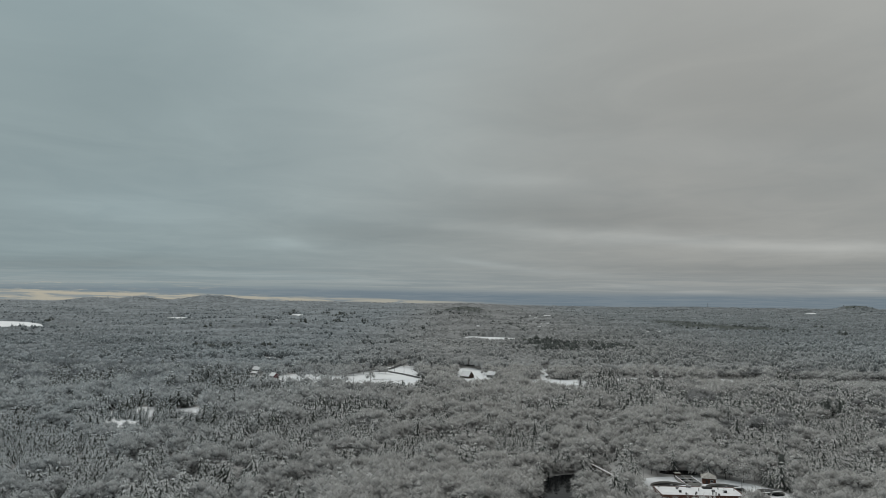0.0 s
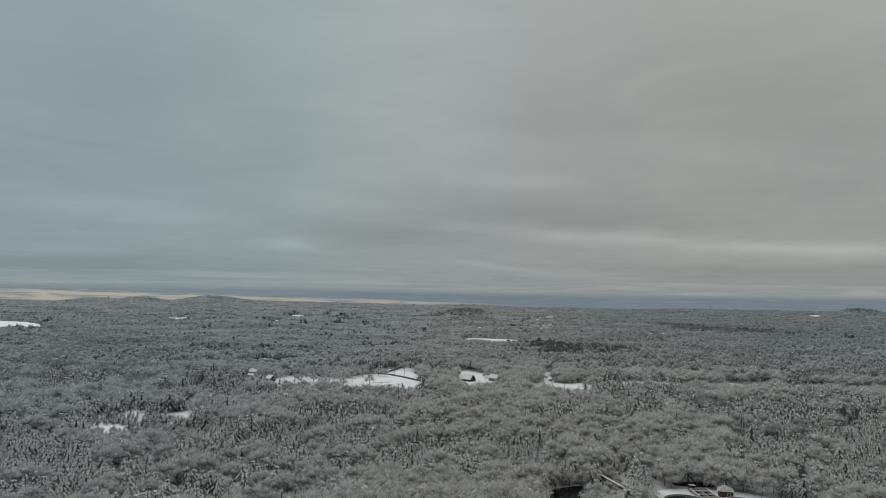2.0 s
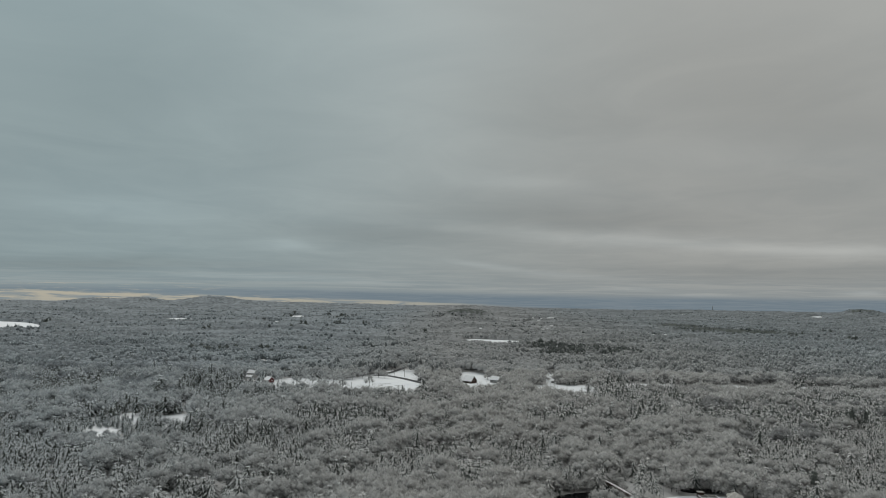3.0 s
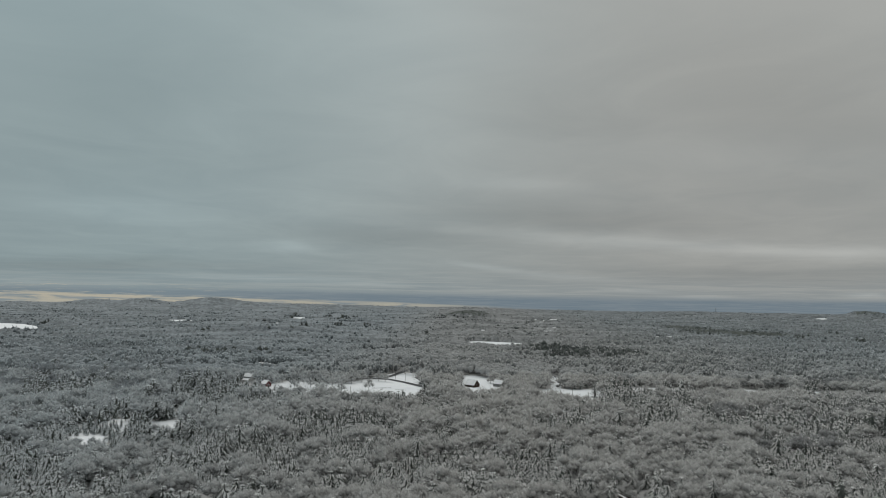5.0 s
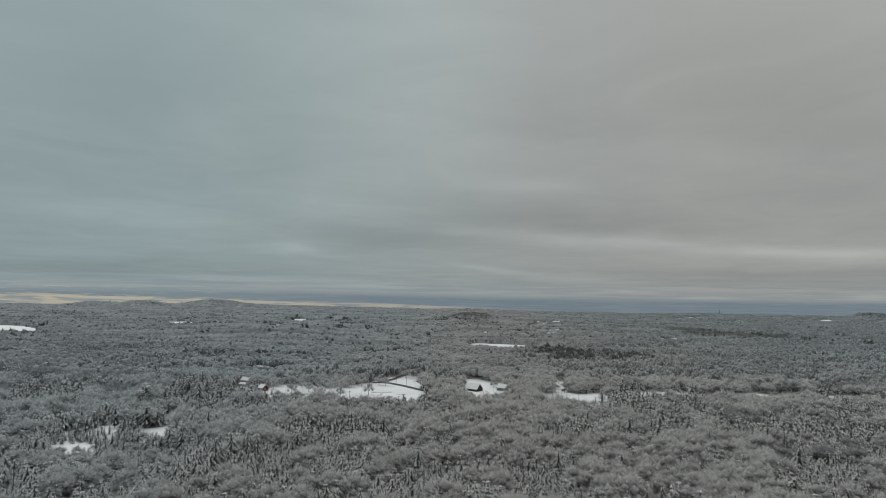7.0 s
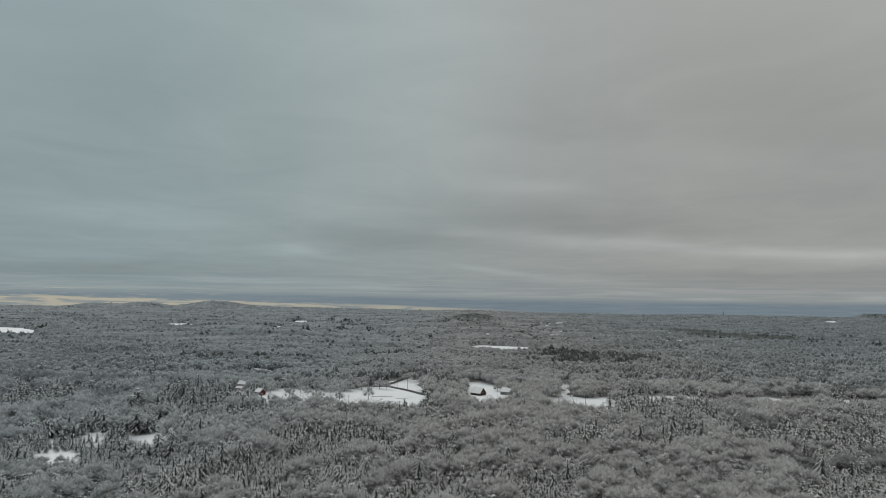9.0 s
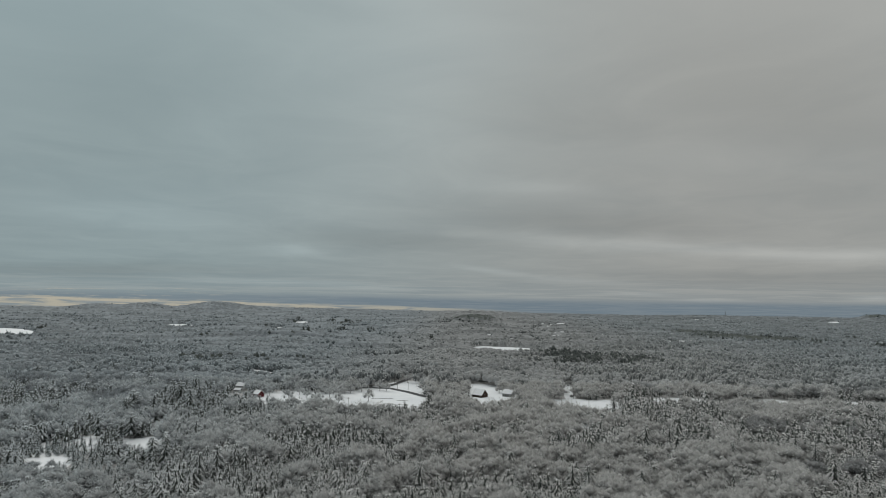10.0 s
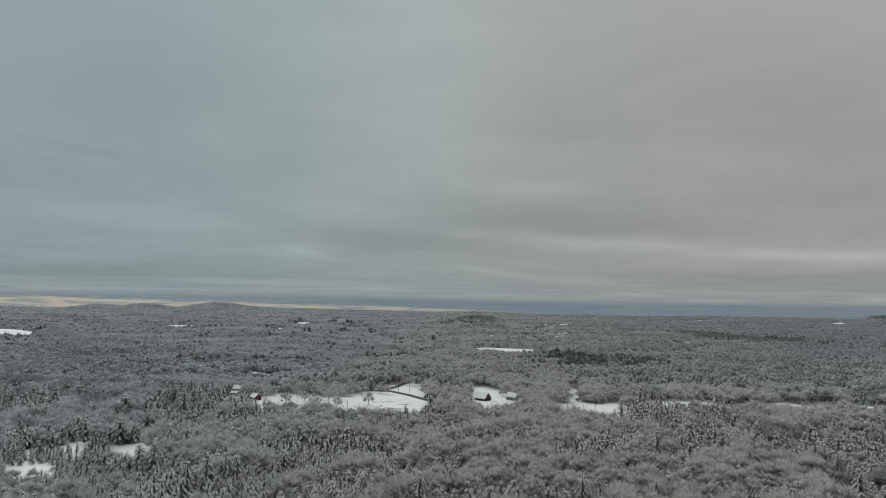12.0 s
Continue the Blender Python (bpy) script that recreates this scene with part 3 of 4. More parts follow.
def scatter(y0, y1, step, seed, pines_kept=1.0, leafy_kept=1.0, margin=25):
    """Jittered places for trees between two distances north, clear of fields, water, roads and buildings."""
    r = np.random.default_rng(seed)
    half = 0.715 * y1 + margin
    gx, gy = np.meshgrid(np.arange(-half, half, step), np.arange(y0, y1, step))
    x, y = gx.ravel(), gy.ravel()
    x = x + r.uniform(-0.48, 0.48, len(x)) * step
    y = y + r.uniform(-0.48, 0.48, len(y)) * step
    keep = np.abs(x) < 0.715 * np.maximum(y, 0) + margin
    wob = 5.0 * np.clip(y / 900, 0.5, 3)
    px, py = x + wob * waves(x, y, 45, 31, 2) + r.normal(size=len(x)) * wob * 0.4, y + wob * waves(x, y, 45, 32, 2)
    for poly in CLEARINGS.values():
        lo, hi = poly.min(0) - 30, poly.max(0) + 30
        near = keep & (x > lo[0]) & (x < hi[0]) & (y > lo[1]) & (y < hi[1])
        keep[near] &= ~inside(poly, px[near], py[near])
    for poly in [POND_WOODS, POND_EAST * 0.6 + POND_EAST.mean(0) * 0.4, PLANT]:
        lo, hi = poly.min(0), poly.max(0)
        near = keep & (x > lo[0]) & (x < hi[0]) & (y > lo[1]) & (y < hi[1])
        keep[near] &= ~inside(poly, x[near], y[near])
    for hx, hy, rad in KEEP_CLEAR:
        keep &= (x - hx) ** 2 + (y - hy) ** 2 > rad ** 2
    for line in ROADS:
        for (ax, ay), (bx, by) in zip(line, line[1:]):
            f = np.clip(((x - ax) * (bx - ax) + (y - ay) * (by - ay)) / ((bx - ax) ** 2 + (by - ay) ** 2), 0, 1)
            keep &= (x - ax - f * (bx - ax)) ** 2 + (y - ay - f * (by - ay)) ** 2 > 5.0 ** 2
    x, y = x[keep], y[keep]
    is_pine, is_dark, grove = kinds(x, y, r, y1)
    thin = r.random(len(x)) < np.where(is_pine & (grove < 0.4), pines_kept, leafy_kept)
    return x[thin], y[thin], is_pine[thin], is_dark[thin], r


# grown pines that stand out of the woods: east, north
BIG_PINES = [
    (-62, 680), (-45, 678), (-53, 690), (-66, 688), (-55, 684), (72, 717), (82, 691), (-51, 592), (3, 569), (82, 600), (122, 637), (67, 586), (50, 624), (17, 547), (0, 494), (-17, 470),
    (69, 476), (77, 472), (35, 561), (37, 511), (165, 763), (182, 707), (243, 788), (206, 671), (262, 758), (168, 606), (147, 595), (108, 476),
    (119, 489), (183, 600), (203, 619), (196, 560), (244, 652), (228, 651), (245, 571), (240, 537), (184, 478), (228, 497), (-48, 666), (-60, 670),
    (79, 403), (174, 391), (144, 401), (191, 363), (70, 413), (60, 405), (71, 399), (115, 383), (90, 335), (94, 329),
]
PLANT_PINES = [(104, 373), (109, 367), (101, 361), (98, 352), (106, 352), (111, 376), (95, 344)]
WEST_PINES = [
    (-299, 710), (-289, 678), (-274, 606), (-249, 608), (-347, 673), (-383, 741), (-188, 583), (-253, 729), (-142, 502), (-133, 508), (-127, 508),
    (-146, 484), (-186, 529), (-194, 527), (-446, 891), (-546, 947), (-387, 785), (-487, 1025), (-382, 876), (-395, 940), (-354, 860), (-318, 836),
    (-307, 849), (-303, 867), (-260, 769), (-378, 998), (-549, 1042), (-443, 1232), (-303, 722), (-280, 712), (-270, 770), (-285, 782), (-295, 790),
]
# houses: kind, east, north, turn
HOUSES = [
    ("barn", 34.5, 871, -39), ("grey_house", 69, 877, -35), ("red_shed", -221, 845, -40), ("white_house", -258, 897, -20), ("garage", -257, 882, -20),
    ("long_shed", -298, 1080, -52), ("long_shed", -285, 1068, -52), ("long_shed", -271, 1055, -52), ("small_house", -22, 1653, 15),
    ("farmhouse", 668, 2090, -25), ("farmhouse", 717, 2100, -25), ("white_house", 190, 2112, 0), ("hall", 536, 3238, 0), ("white_house", 450, 3271, 20),
    ("white_house", 445, 3052, 0), ("white_house", 355, 2336, -10), ("white_house", 372, 2350, 30), ("white_house", 438, 2645, 0), ("small_house", 334, 2697, 15),
    ("white_house", 132, 2344, 0), ("white_house", 480, 3200, 40), ("small_house", 410, 2640, 60), ("white_house", -700, 2930, 0),
    ("farmhouse", -1500, 2440, 10), ("white_house", 1560, 4180, 0), ("small_house", 1640, 4190, 0), ("white_house", 560, 2500, 0), ("cabin", -150, 737, 20),
    ("white_house", -1700, 4580, 0), ("white_house", -1660, 4590, 30), ("white_house", -1745, 4585, 0),
]
# kept clear of trees: east, north, radius
KEEP_CLEAR = [(98, 405, 6), (101, 393, 6), (104, 380, 6), (36, 852, 10), (72, 862, 8)]
KEEP_CLEAR += [(354, 584, 10), (347, 573, 10), (340, 562, 9), (360, 600, 9), (202, 383, 7), (208, 394, 7)]
KEEP_CLEAR += [(x, y, 4.5) for x, y in BIG_PINES + PLANT_PINES + WEST_PINES]
for _, hx, hy, _ in HOUSES:
    KEEP_CLEAR.append((hx, hy, 10 if hy < 1500 else 14 if hy < 4500 else 9))
    if 1000 < hy < 4500:
        KEEP_CLEAR.append((hx * (1 - 16 / hy), hy - 16, 16))

TR = np.random.default_rng(11)
PINES_A = []
LEAFY_A = []
for _ in range(6):
    PINES_A.append((conifer_shape(TR, 7, 7, 0.50, 2, 0.029, 0.50, 0.10, 0.42, 1.32, 0.28, 0.14, 0.55), trunk_shape(TR, 0.9, 0.012, 0, 0, 0)))
    LEAFY_A.append((crown_shape(TR, 9, 540, 0.115, 0.021, 0.46, 0.42, 0.55, False, 0.80), trunk_shape(TR, 0.75, 0.013, 6, 0.28, 0.25)))


def one_piece(crown, bark):
    """Crown and trunk in one, the bark as the third material."""
    (v, t, m), (bv, bt) = crown, bark
    return join([(v, t, m), (bv, bt, full(len(bt), 2))])


def brushy(x, y):
    """Where low growth leaves a view of a house."""
    low = (np.abs(x - 0.255 * y) < 9) & (y > 342) & (y < 425)
    low |= (np.abs(x + 0.455 * y) < 34) & (y > 478) & (y < 532)
    low |= (np.abs(x - 0.163 * y) < 7) & (y > 850) & (y < 1010)
    edge = 14 * np.sin(x / 31) + 11 * np.sin(x / 13 + 1)
    low |= (x > 195) & (x < 640) & (y > 802 + edge) & (y < 872 + 0.8 * edge)
    for kind, hx, hy, _ in HOUSES[:-3]:
        if kind == "cabin":
            continue
        reach, rad = (45, 8) if kind == "long_shed" else (85, 10) if hy < 1500 else (120, 13)
        f = np.clip((hy - y) / reach, 0, 1)
        low |= (np.abs(x - hx * (1 - f * reach / hy)) < rad) & (y < hy + 5) & (y > hy - reach)
    return low


def woods(name, templates, mats, sel, x, y, r, h0, h1, g, label, category="woods"):
    n = int(sel.sum())
    if not n:
        return
    x, y = x[sel], y[sel]
    off = np.clip((y - 900) / 200, 0, 1)
    height = r.uniform(h0, h1, n) * (1 + 0.10 * waves(x, y, 60, 21) + off * 0.10 * np.clip(waves(x / 2, y, 240, 22), -2, 2)) * np.where(brushy(x, y), np.where((x < -150) & (y < 560), 0.6, 0.3), 1.0)
    # wet meadows with low brush, so that the next edge of the wood stands clear
    height *= 1 - 0.62 * off * np.clip((waves(x / 4, y, 150, 77) - 1.15) / 0.2, 0, 1)
    v, t, m = spread_out(templates, r.integers(0, len(templates), n), x, y, land(x, y) - 0.1, height, height * r.uniform(0.85, 1.2, n) * g, r.random(n) * 6.283)
    tagged(new(name, arrays_mesh(name, v, t, mats, m)), label, category, kind="stuff")


def near_woods():
    x, y, pine, dark, r = scatter(276, 570, 5.6, 101, 0.75, 0.46)
    # a stretch of the wood in which every tree is a thing of its own
    stretch = (y > 428) & (y < 500) & (x > -150) & (x < 165)
    for kind, shapes in ((True, PINES_A), (False, LEAFY_A)):
        label = "snow-laden young pine with drooping boughs" if kind else "bare broadleaf tree with frosted grey-white twigs"
        models = []
        for shape, bark in shapes:
            if kind:
                v, t, m = shape
                models.append((arrays_mesh("needles", v, t[m == 0], [NEEDLE]), arrays_mesh("snow", v, t[m == 1], [LOAD]), arrays_mesh("trunk", *bark, [BARK])))
            else:
                v, t, m = shape
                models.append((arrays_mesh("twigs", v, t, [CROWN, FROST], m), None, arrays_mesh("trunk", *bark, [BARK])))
        picked = np.nonzero(stretch & (pine == kind))[0][:205]
        for i in picked:
            crown, snow, trunk = models[r.integers(0, len(models))]
            h = r.uniform(7.2, 11.5) if kind else r.uniform(12, 17)
            w = h * r.uniform(0.85, 1.2) * (1.2 if kind else 1.0)
            ob = new("pine_tree" if kind else "broadleaf_tree")
            tagged(ob, label, "tree", "pines in the wood" if kind else "broadleaf trees in the wood")
            ob.matrix_world = pose(x[i], y[i], float(land(x[i], y[i])) - 0.1, 0, 0, r.uniform(0, 360))
            ob.scale = (w, w, h)
            new("trunk", trunk).parent = ob
            c = new("crown", crown)
            c.parent = ob
            if snow:
                s = new("snow", snow)
                s.parent = c
                tagged(s, "white snow load on the boughs", kind="stuff")
        taken = np.zeros(len(x), bool)
        taken[picked] = True
        sel = (pine == kind) & ~taken
        if kind:
            woods("pine_woods", [one_piece(*p) for p in shapes], [NEEDLE, LOAD, BARK], sel, x, y, r, 7.2, 11.5, 1.2, "dense young pines weighed down with snow")
        else:
            thin = (x > 175) & dark
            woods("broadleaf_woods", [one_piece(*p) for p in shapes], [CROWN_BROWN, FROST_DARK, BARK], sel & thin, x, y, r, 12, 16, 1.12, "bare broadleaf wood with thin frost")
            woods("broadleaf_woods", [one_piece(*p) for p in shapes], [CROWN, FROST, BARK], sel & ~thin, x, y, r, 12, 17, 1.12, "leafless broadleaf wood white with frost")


def middle_woods():
    x, y, pine, dark, r = scatter(570, 930, 6.0, 102, 0.8, 0.44)
    pines = [one_piece(conifer_shape(r, 6, 7, 0.44, 0.62, 0.042, 0.55, 0.14, 0.62, 1.0, 0.30, 0.26, 0.55), trunk_shape(r, 0.8, 0.013, 0, 0, 0)) for _ in range(5)]
    leafy = [one_piece(crown_shape(r, 5, 150, 0.16, 0.034, 0.42, 0.46, 0.54, False, 0.74), trunk_shape(r, 0.7, 0.012, 2, 0.25, 0.3)) for _ in range(5)]
    woods("pine_woods", pines, [NEEDLE, LOAD, BARK], pine, x, y, r, 9, 14, 1.1, "snow-laden pines between bare trees")
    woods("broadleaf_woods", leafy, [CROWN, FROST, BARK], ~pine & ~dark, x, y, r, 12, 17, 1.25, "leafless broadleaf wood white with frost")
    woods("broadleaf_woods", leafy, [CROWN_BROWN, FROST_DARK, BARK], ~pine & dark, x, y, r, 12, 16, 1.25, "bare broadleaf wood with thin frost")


def distant_woods():
    x, y, pine, dark, r = scatter(930, 1560, 6.7, 103, 0.85, 0.80)
    pines = [crown_shape(r, 1, 18, 0.22, 0.12, 0.33, 0.52, 0.48) for _ in range(5)]
    leafy = [crown_shape(r, 1, 10, 0.16, 0.06, 0.47, 0.44, 0.50) for _ in range(6)]
    woods("pine_woods", pines, [DUSTED, LOAD], pine & ~dark, x, y, r, 12, 17, 0.9, "snowy pines among bare trees")
    woods("pine_woods", pines, [NEEDLE, DUSTED], pine & dark, x, y, r, 14, 19, 1.1, "tall dark pines with little snow")
    woods("broadleaf_woods", leafy, [CANOPY, CANOPY], ~pine & ~dark, x, y, r, 12, 16, 1.0, "grey-white frosted broadleaf wood")
    woods("broadleaf_woods", leafy, [CANOPY_BROWN, CANOPY_BROWN], ~pine & dark, x, y, r, 12, 16, 1.0, "brownish bare wood with little frost")


def woods_below():
    x, y, pine, dark, r = scatter(-150, 276, 7.8, 105, 0.7, 0.6, 150)
    pines = [conifer_shape(r, 5, 6, 0.30, 0.5, 0.05, 0.8) for _ in range(4)]
    leafy = [crown_shape(r, 4, 52, 0.15, 0.042, 0.42, 0.44, 0.54, False, 0.78) for _ in range(5)]
    woods("pine_woods", pines, [NEEDLE, LOAD, BARK], pine, x, y, r, 10, 16, 1.0, "young pines weighed down with snow")
    woods("broadleaf_woods", leafy, [CROWN, FROST], ~pine, x, y, r, 12, 17, 1.0, "leafless broadleaf wood white with frost")


def clear_of_trees(x, y):
    """Open fields and the plots of houses."""
    hit = np.zeros(len(x), bool)
    for poly in CLEARINGS.values():
        lo, hi = poly.min(0), poly.max(0)
        near = (x > lo[0]) & (x < hi[0]) & (y > lo[1]) & (y < hi[1])
        if near.any():
            hit[near] |= inside(poly, x[near], y[near])
    for hx, hy, rad in KEEP_CLEAR:
        if hy > 1400:
            hit |= (x - hx) ** 2 + (y - hy) ** 2 < rad ** 2
    return hit


def far_canopy():
    """The closed, rounded tree tops of the woods beyond the farm land, as one rough sheet."""
    r = np.random.default_rng(204)
    rows, cols = 265, 560
    yy = 1500 * (4925 / 1500) ** (np.arange(rows) / (rows - 1))
    uu = np.linspace(-0.735, 0.735, cols)
    y = np.repeat(yy, cols) * (1 + r.uniform(-0.0018, 0.0018, rows * cols))
    x = np.tile(uu, rows) * np.repeat(yy, cols) + r.uniform(-0.001, 0.001, rows * cols) * y
    pine, dark, grove = kinds(x, y, r, 4930)
    top = 11.5 + r.uniform(-1.6, 1.6, len(x)) + 0.9 * waves(x, y, 70, 61) + 1.3 * np.clip(waves(x / 2, y, 260, 62), -2, 2)
    top -= np.where(r.random(len(x)) < 0.22, np.clip((6500 - y) / 900, 1.5, 4.0), 0.0)
    top += np.where(pine, np.where(dark, 5.5, 3.0), 0.0)
    top *= 1 - 0.6 * np.clip((waves(x / 4, y, 170, 77) - 1.25) / 0.2, 0, 1)
    top = np.where(brushy(x, y), top * 0.5, top) * np.clip((y - 1495) / 50, 0.3, 1)
    top = np.where(clear_of_trees(x, y), -2.0, top)
    v = np.stack([x, y, land(x, y) + top], 1)
    i = (np.arange(rows - 1)[:, None] * cols + np.arange(cols - 1)[None]).ravel()
    tris = np.concatenate([np.stack([i, i + 1, i + cols + 1], 1), np.stack([i, i + cols + 1, i + cols], 1)])
    which = np.where(pine & (y > 1560), np.where(dark, 3, 2), (dark & ~pine).astype(int))
    tagged(new("far_woods", arrays_mesh("far_woods", v, tris, [FAR_FROST, FAR_BROWN, DUSTED, NEEDLE], np.concatenate([which[i], which[i]]))), "closed canopy of far frosted woods and pine stands", "woods", kind="stuff")


def far_woods():
    far_canopy()
    x, y, pine, dark, r = scatter(1540, 4900, 11.5, 104, 0.75, 0.16)
    near = r.random(len(x)) < np.clip((4500 - y) / 1400, 0.12, 1)
    x, y, pine, dark = x[near], y[near], pine[near], dark[near]
    pines = [crown_shape(r, 1, 5, 0.30, 0.14, 0.44, 0.50, 0.50, False) for _ in range(6)]
    leafy = [crown_shape(r, 1, 3, 0.25, 0.10, 0.50, 0.46, 0.46, False) for _ in range(6)]
    woods("far_woods", pines, [DUSTED, LOAD], pine & ~dark, x, y, r, 14, 18, 0.8, "far snow-dusted pines")
    woods("far_woods", pines, [NEEDLE, DUSTED], pine & dark, x, y, r, 16, 22, 0.95, "far dark pine stands")
    woods("far_woods", leafy, [CANOPY, FROST], ~pine & ~dark, x, y, r, 12, 15, 0.9, "far frosted trees above the canopy")
    woods("far_woods", leafy, [CANOPY_BROWN, FROST_DARK], ~pine & dark, x, y, r, 12, 15, 0.9, "far brownish trees above the canopy")


woods_below()
near_woods()
middle_woods()
distant_woods()
far_woods()


# ---- single trees ----
def grown_pine(r):
    return conifer_shape(r, 9, 9, 0.40, 2, 0.028, 0.42, 0.20, 0.34, 0.90, 0.28, 0.14, 0.55), trunk_shape(r, 0.95, 0.013, 5, 0.12, 0.3)


def spire(r):
    return conifer_shape(r, 8, 6, 0.22, 2, 0.04, 0.85, 0.12), trunk_shape(r, 0.9, 0.02, 0, 0, 0)


def pine_meshes(shape, bark):
    v, t, m = shape
    return arrays_mesh("needles", v, t[m == 0], [NEEDLE]), arrays_mesh("snow", v, t[m == 1], [LOAD]), arrays_mesh("trunk", *bark, [BARK])


def stand_tree(name, meshes, x, y, h, w, turn, label, group):
    ob = anchor(name, x, y, float(land(x, y)) - 0.05, turn, label, "tree", group)
    ob.scale = (w, w, h)
    crown, snow, trunk = meshes
    new("trunk", trunk).parent = ob
    c = new("crown", crown)
    c.parent = ob
    if snow:
        s = tagged(new("snow", snow), "white snow load on the boughs", kind="stuff")
        s.parent = c
    return ob


SR = np.random.default_rng(23)
GROWN = [pine_meshes(*grown_pine(SR)) for _ in range(6)]
SPIRES = [pine_meshes(*spire(SR)) for _ in range(4)]
for x, y in BIG_PINES + PLANT_PINES + WEST_PINES:
    h = SR.uniform(16, 20) * (1.2 if x < -230 else 1.0 if y > 430 else 0.95 if x > 85 and y < 380 else 0.75)
    stand_tree("pine_tree", GROWN[SR.integers(0, 6)], x, y, h, h * SR.uniform(0.85, 1.1) * (1.25 if x < -200 else 1.0), SR.uniform(0, 360), "tall grown pine with broad snow-loaded boughs above the woods", "grown pines above the woods")
# dark snowless conifers, added to stand in for black shaded gaps in the eastern wood
GAP_CONIFERS = []
for _ in range(3):
    v, tr, m = conifer_shape(SR, 8, 8, 0.30, 0.06, 0.05, 0.6, 0.08, 0.8, 1.0, 0.5, 0.2, 0.55)
    GAP_CONIFERS.append((arrays_mesh("needles", v, tr, [NEEDLE, LOAD], m), None, arrays_mesh("trunk", *trunk_shape(SR, 0.9, 0.014, 0, 0, 0), [BARK])))
for x, y in ((356, 596), (362, 602), (350, 592), (367, 610), (206, 392), (210, 398), (372, 600)):
    h = SR.uniform(15, 19)
    stand_tree("gap_conifer", GAP_CONIFERS[SR.integers(0, 3)], x, y, h, h * SR.uniform(0.9, 1.1), SR.uniform(0, 360), "dark snowless conifer added in place of a black shaded gap in the wood", "hemlocks in the hollow")
# dark pine clumps that stand out far away: east, north, number of trees
CLUMPS = ((-590, 3240, 5), (-518, 3200, 8), (-450, 3215, 4), (-812, 3472, 7), (-302, 2470, 7), (-400, 2430, 8), (-517, 2354, 4), (1040, 2228, 9), (1095, 2020, 5), (1339, 2278, 5), (1217, 1940, 4), (-52, 1937, 3), (-1365, 2212, 6), (-727, 2560, 4))


def pine_clumps():
    x = np.concatenate([cx + SR.normal(size=n) * 12 for cx, _, n in CLUMPS])
    y = np.concatenate([cy + SR.normal(size=n) * 12 for _, cy, n in CLUMPS])
    shapes = [one_piece(conifer_shape(SR, 8, 8, 0.34, 0.10, 0.05, 0.5, 0.08, 0.8, 1.0, 0.5, 0.2, 0.55), trunk_shape(SR, 0.9, 0.014, 0, 0, 0)) for _ in range(3)]
    h = SR.uniform(22, 29, len(x))
    v, t, m = spread_out(shapes, SR.integers(0, 3, len(x)), x, y, land(x, y) - 0.1, h, h * SR.uniform(1.1, 1.5, len(x)), SR.random(len(x)) * 6.283)
    tagged(new("pine_clumps", arrays_mesh("pine_clumps", v, t, [NEEDLE, LOAD, BARK], m)), "clumps of tall dark pines above the far frosted woods", "pine clumps", kind="stuff")


pine_clumps()
# rows of young spruces in the western clearing
for i in range(42):
    a, c = i % 7, i // 7
    x, y = -300 + a * 5.2 + c * 1.0 + SR.uniform(-1, 1), 537 + c * 6.0 + a * 2.0 + SR.uniform(-1, 1)
    h = SR.uniform(7, 10)
    stand_tree("spruce_tree", SPIRES[SR.integers(0, 4)], x, y, h, h * SR.uniform(1.0, 1.3), SR.uniform(0, 360), "young dark spruce dusted with snow in a plantation row", "young spruces in the clearing")
# hedge of small firs along the near side of the large field
for i in range(26):
    x = -76 + i * 1.75 + SR.uniform(-0.4, 0.4)
    h = SR.uniform(5, 7.5)
    stand_tree("fir_tree", SPIRES[SR.integers(0, 4)], x, 742 + 0.2 * (x + 76) + SR.uniform(-1, 1), h, h * SR.uniform(0.8, 1.1), SR.uniform(0, 360), "slim snowy fir in a hedge beside the field", "firs of the field hedge")
for i in range(14):
    x = -124 + i * 3.2 + SR.uniform(-0.8, 0.8)
    h = SR.uniform(7, 10)
    stand_tree("fir_tree", SPIRES[SR.integers(0, 4)], x, 716 + SR.uniform(-4, 4), h, h * SR.uniform(1.0, 1.4), SR.uniform(0, 360), "slim snowy fir in a hedge beside the field", "firs of the field hedge")
# dark spruces below the western field
for i in range(30):
    x = -172 + (i // 2) * 4.3 + SR.uniform(-1.2, 1.2)
    h = SR.uniform(7, 10.5)
    stand_tree("spruce_tree", SPIRES[SR.integers(0, 4)], x, 738 + (i % 2) * 5 + SR.uniform(-1.5, 1.5), h, h * SR.uniform(1.0, 1.3), SR.uniform(0, 360), "dark pointed spruce with snow beside the field", "spruces below the field")
# lone broadleaf trees in and round the fields
LONE = []
for _ in range(4):
    v, t, m = crown_shape(SR, 9, 560, 0.13, 0.015, 0.44, 0.48, 0.54, False, 0.60)
    LONE.append(arrays_mesh("twigs", v, t, [CROWN, FROST], m))
LONE_TRUNK = [arrays_mesh("trunk", *trunk_shape(SR, 0.8, 0.022, 9, 0.3, 0.22), [BARK]) for _ in range(4)]
FIELD_TREES = [
    (-91, 820), (-121, 803), (-210, 850), (-199, 898), (-179, 866), (-176, 902), (-140, 849), (-121, 883), (-104, 950), (-89, 912), (-80, 908), (-75, 1027),
    (-110, 900), (-150, 876), (-130, 890), (-112, 930), (-60, 1000), (-20, 900), (-5, 880), (5, 870), (12, 900), (20, 930), (-30, 960), (60, 905), (130, 905), (165, 900), (124, 880), (-165, 840), (-150, 820), (-178, 810), (-142, 800), (-128, 850),
]
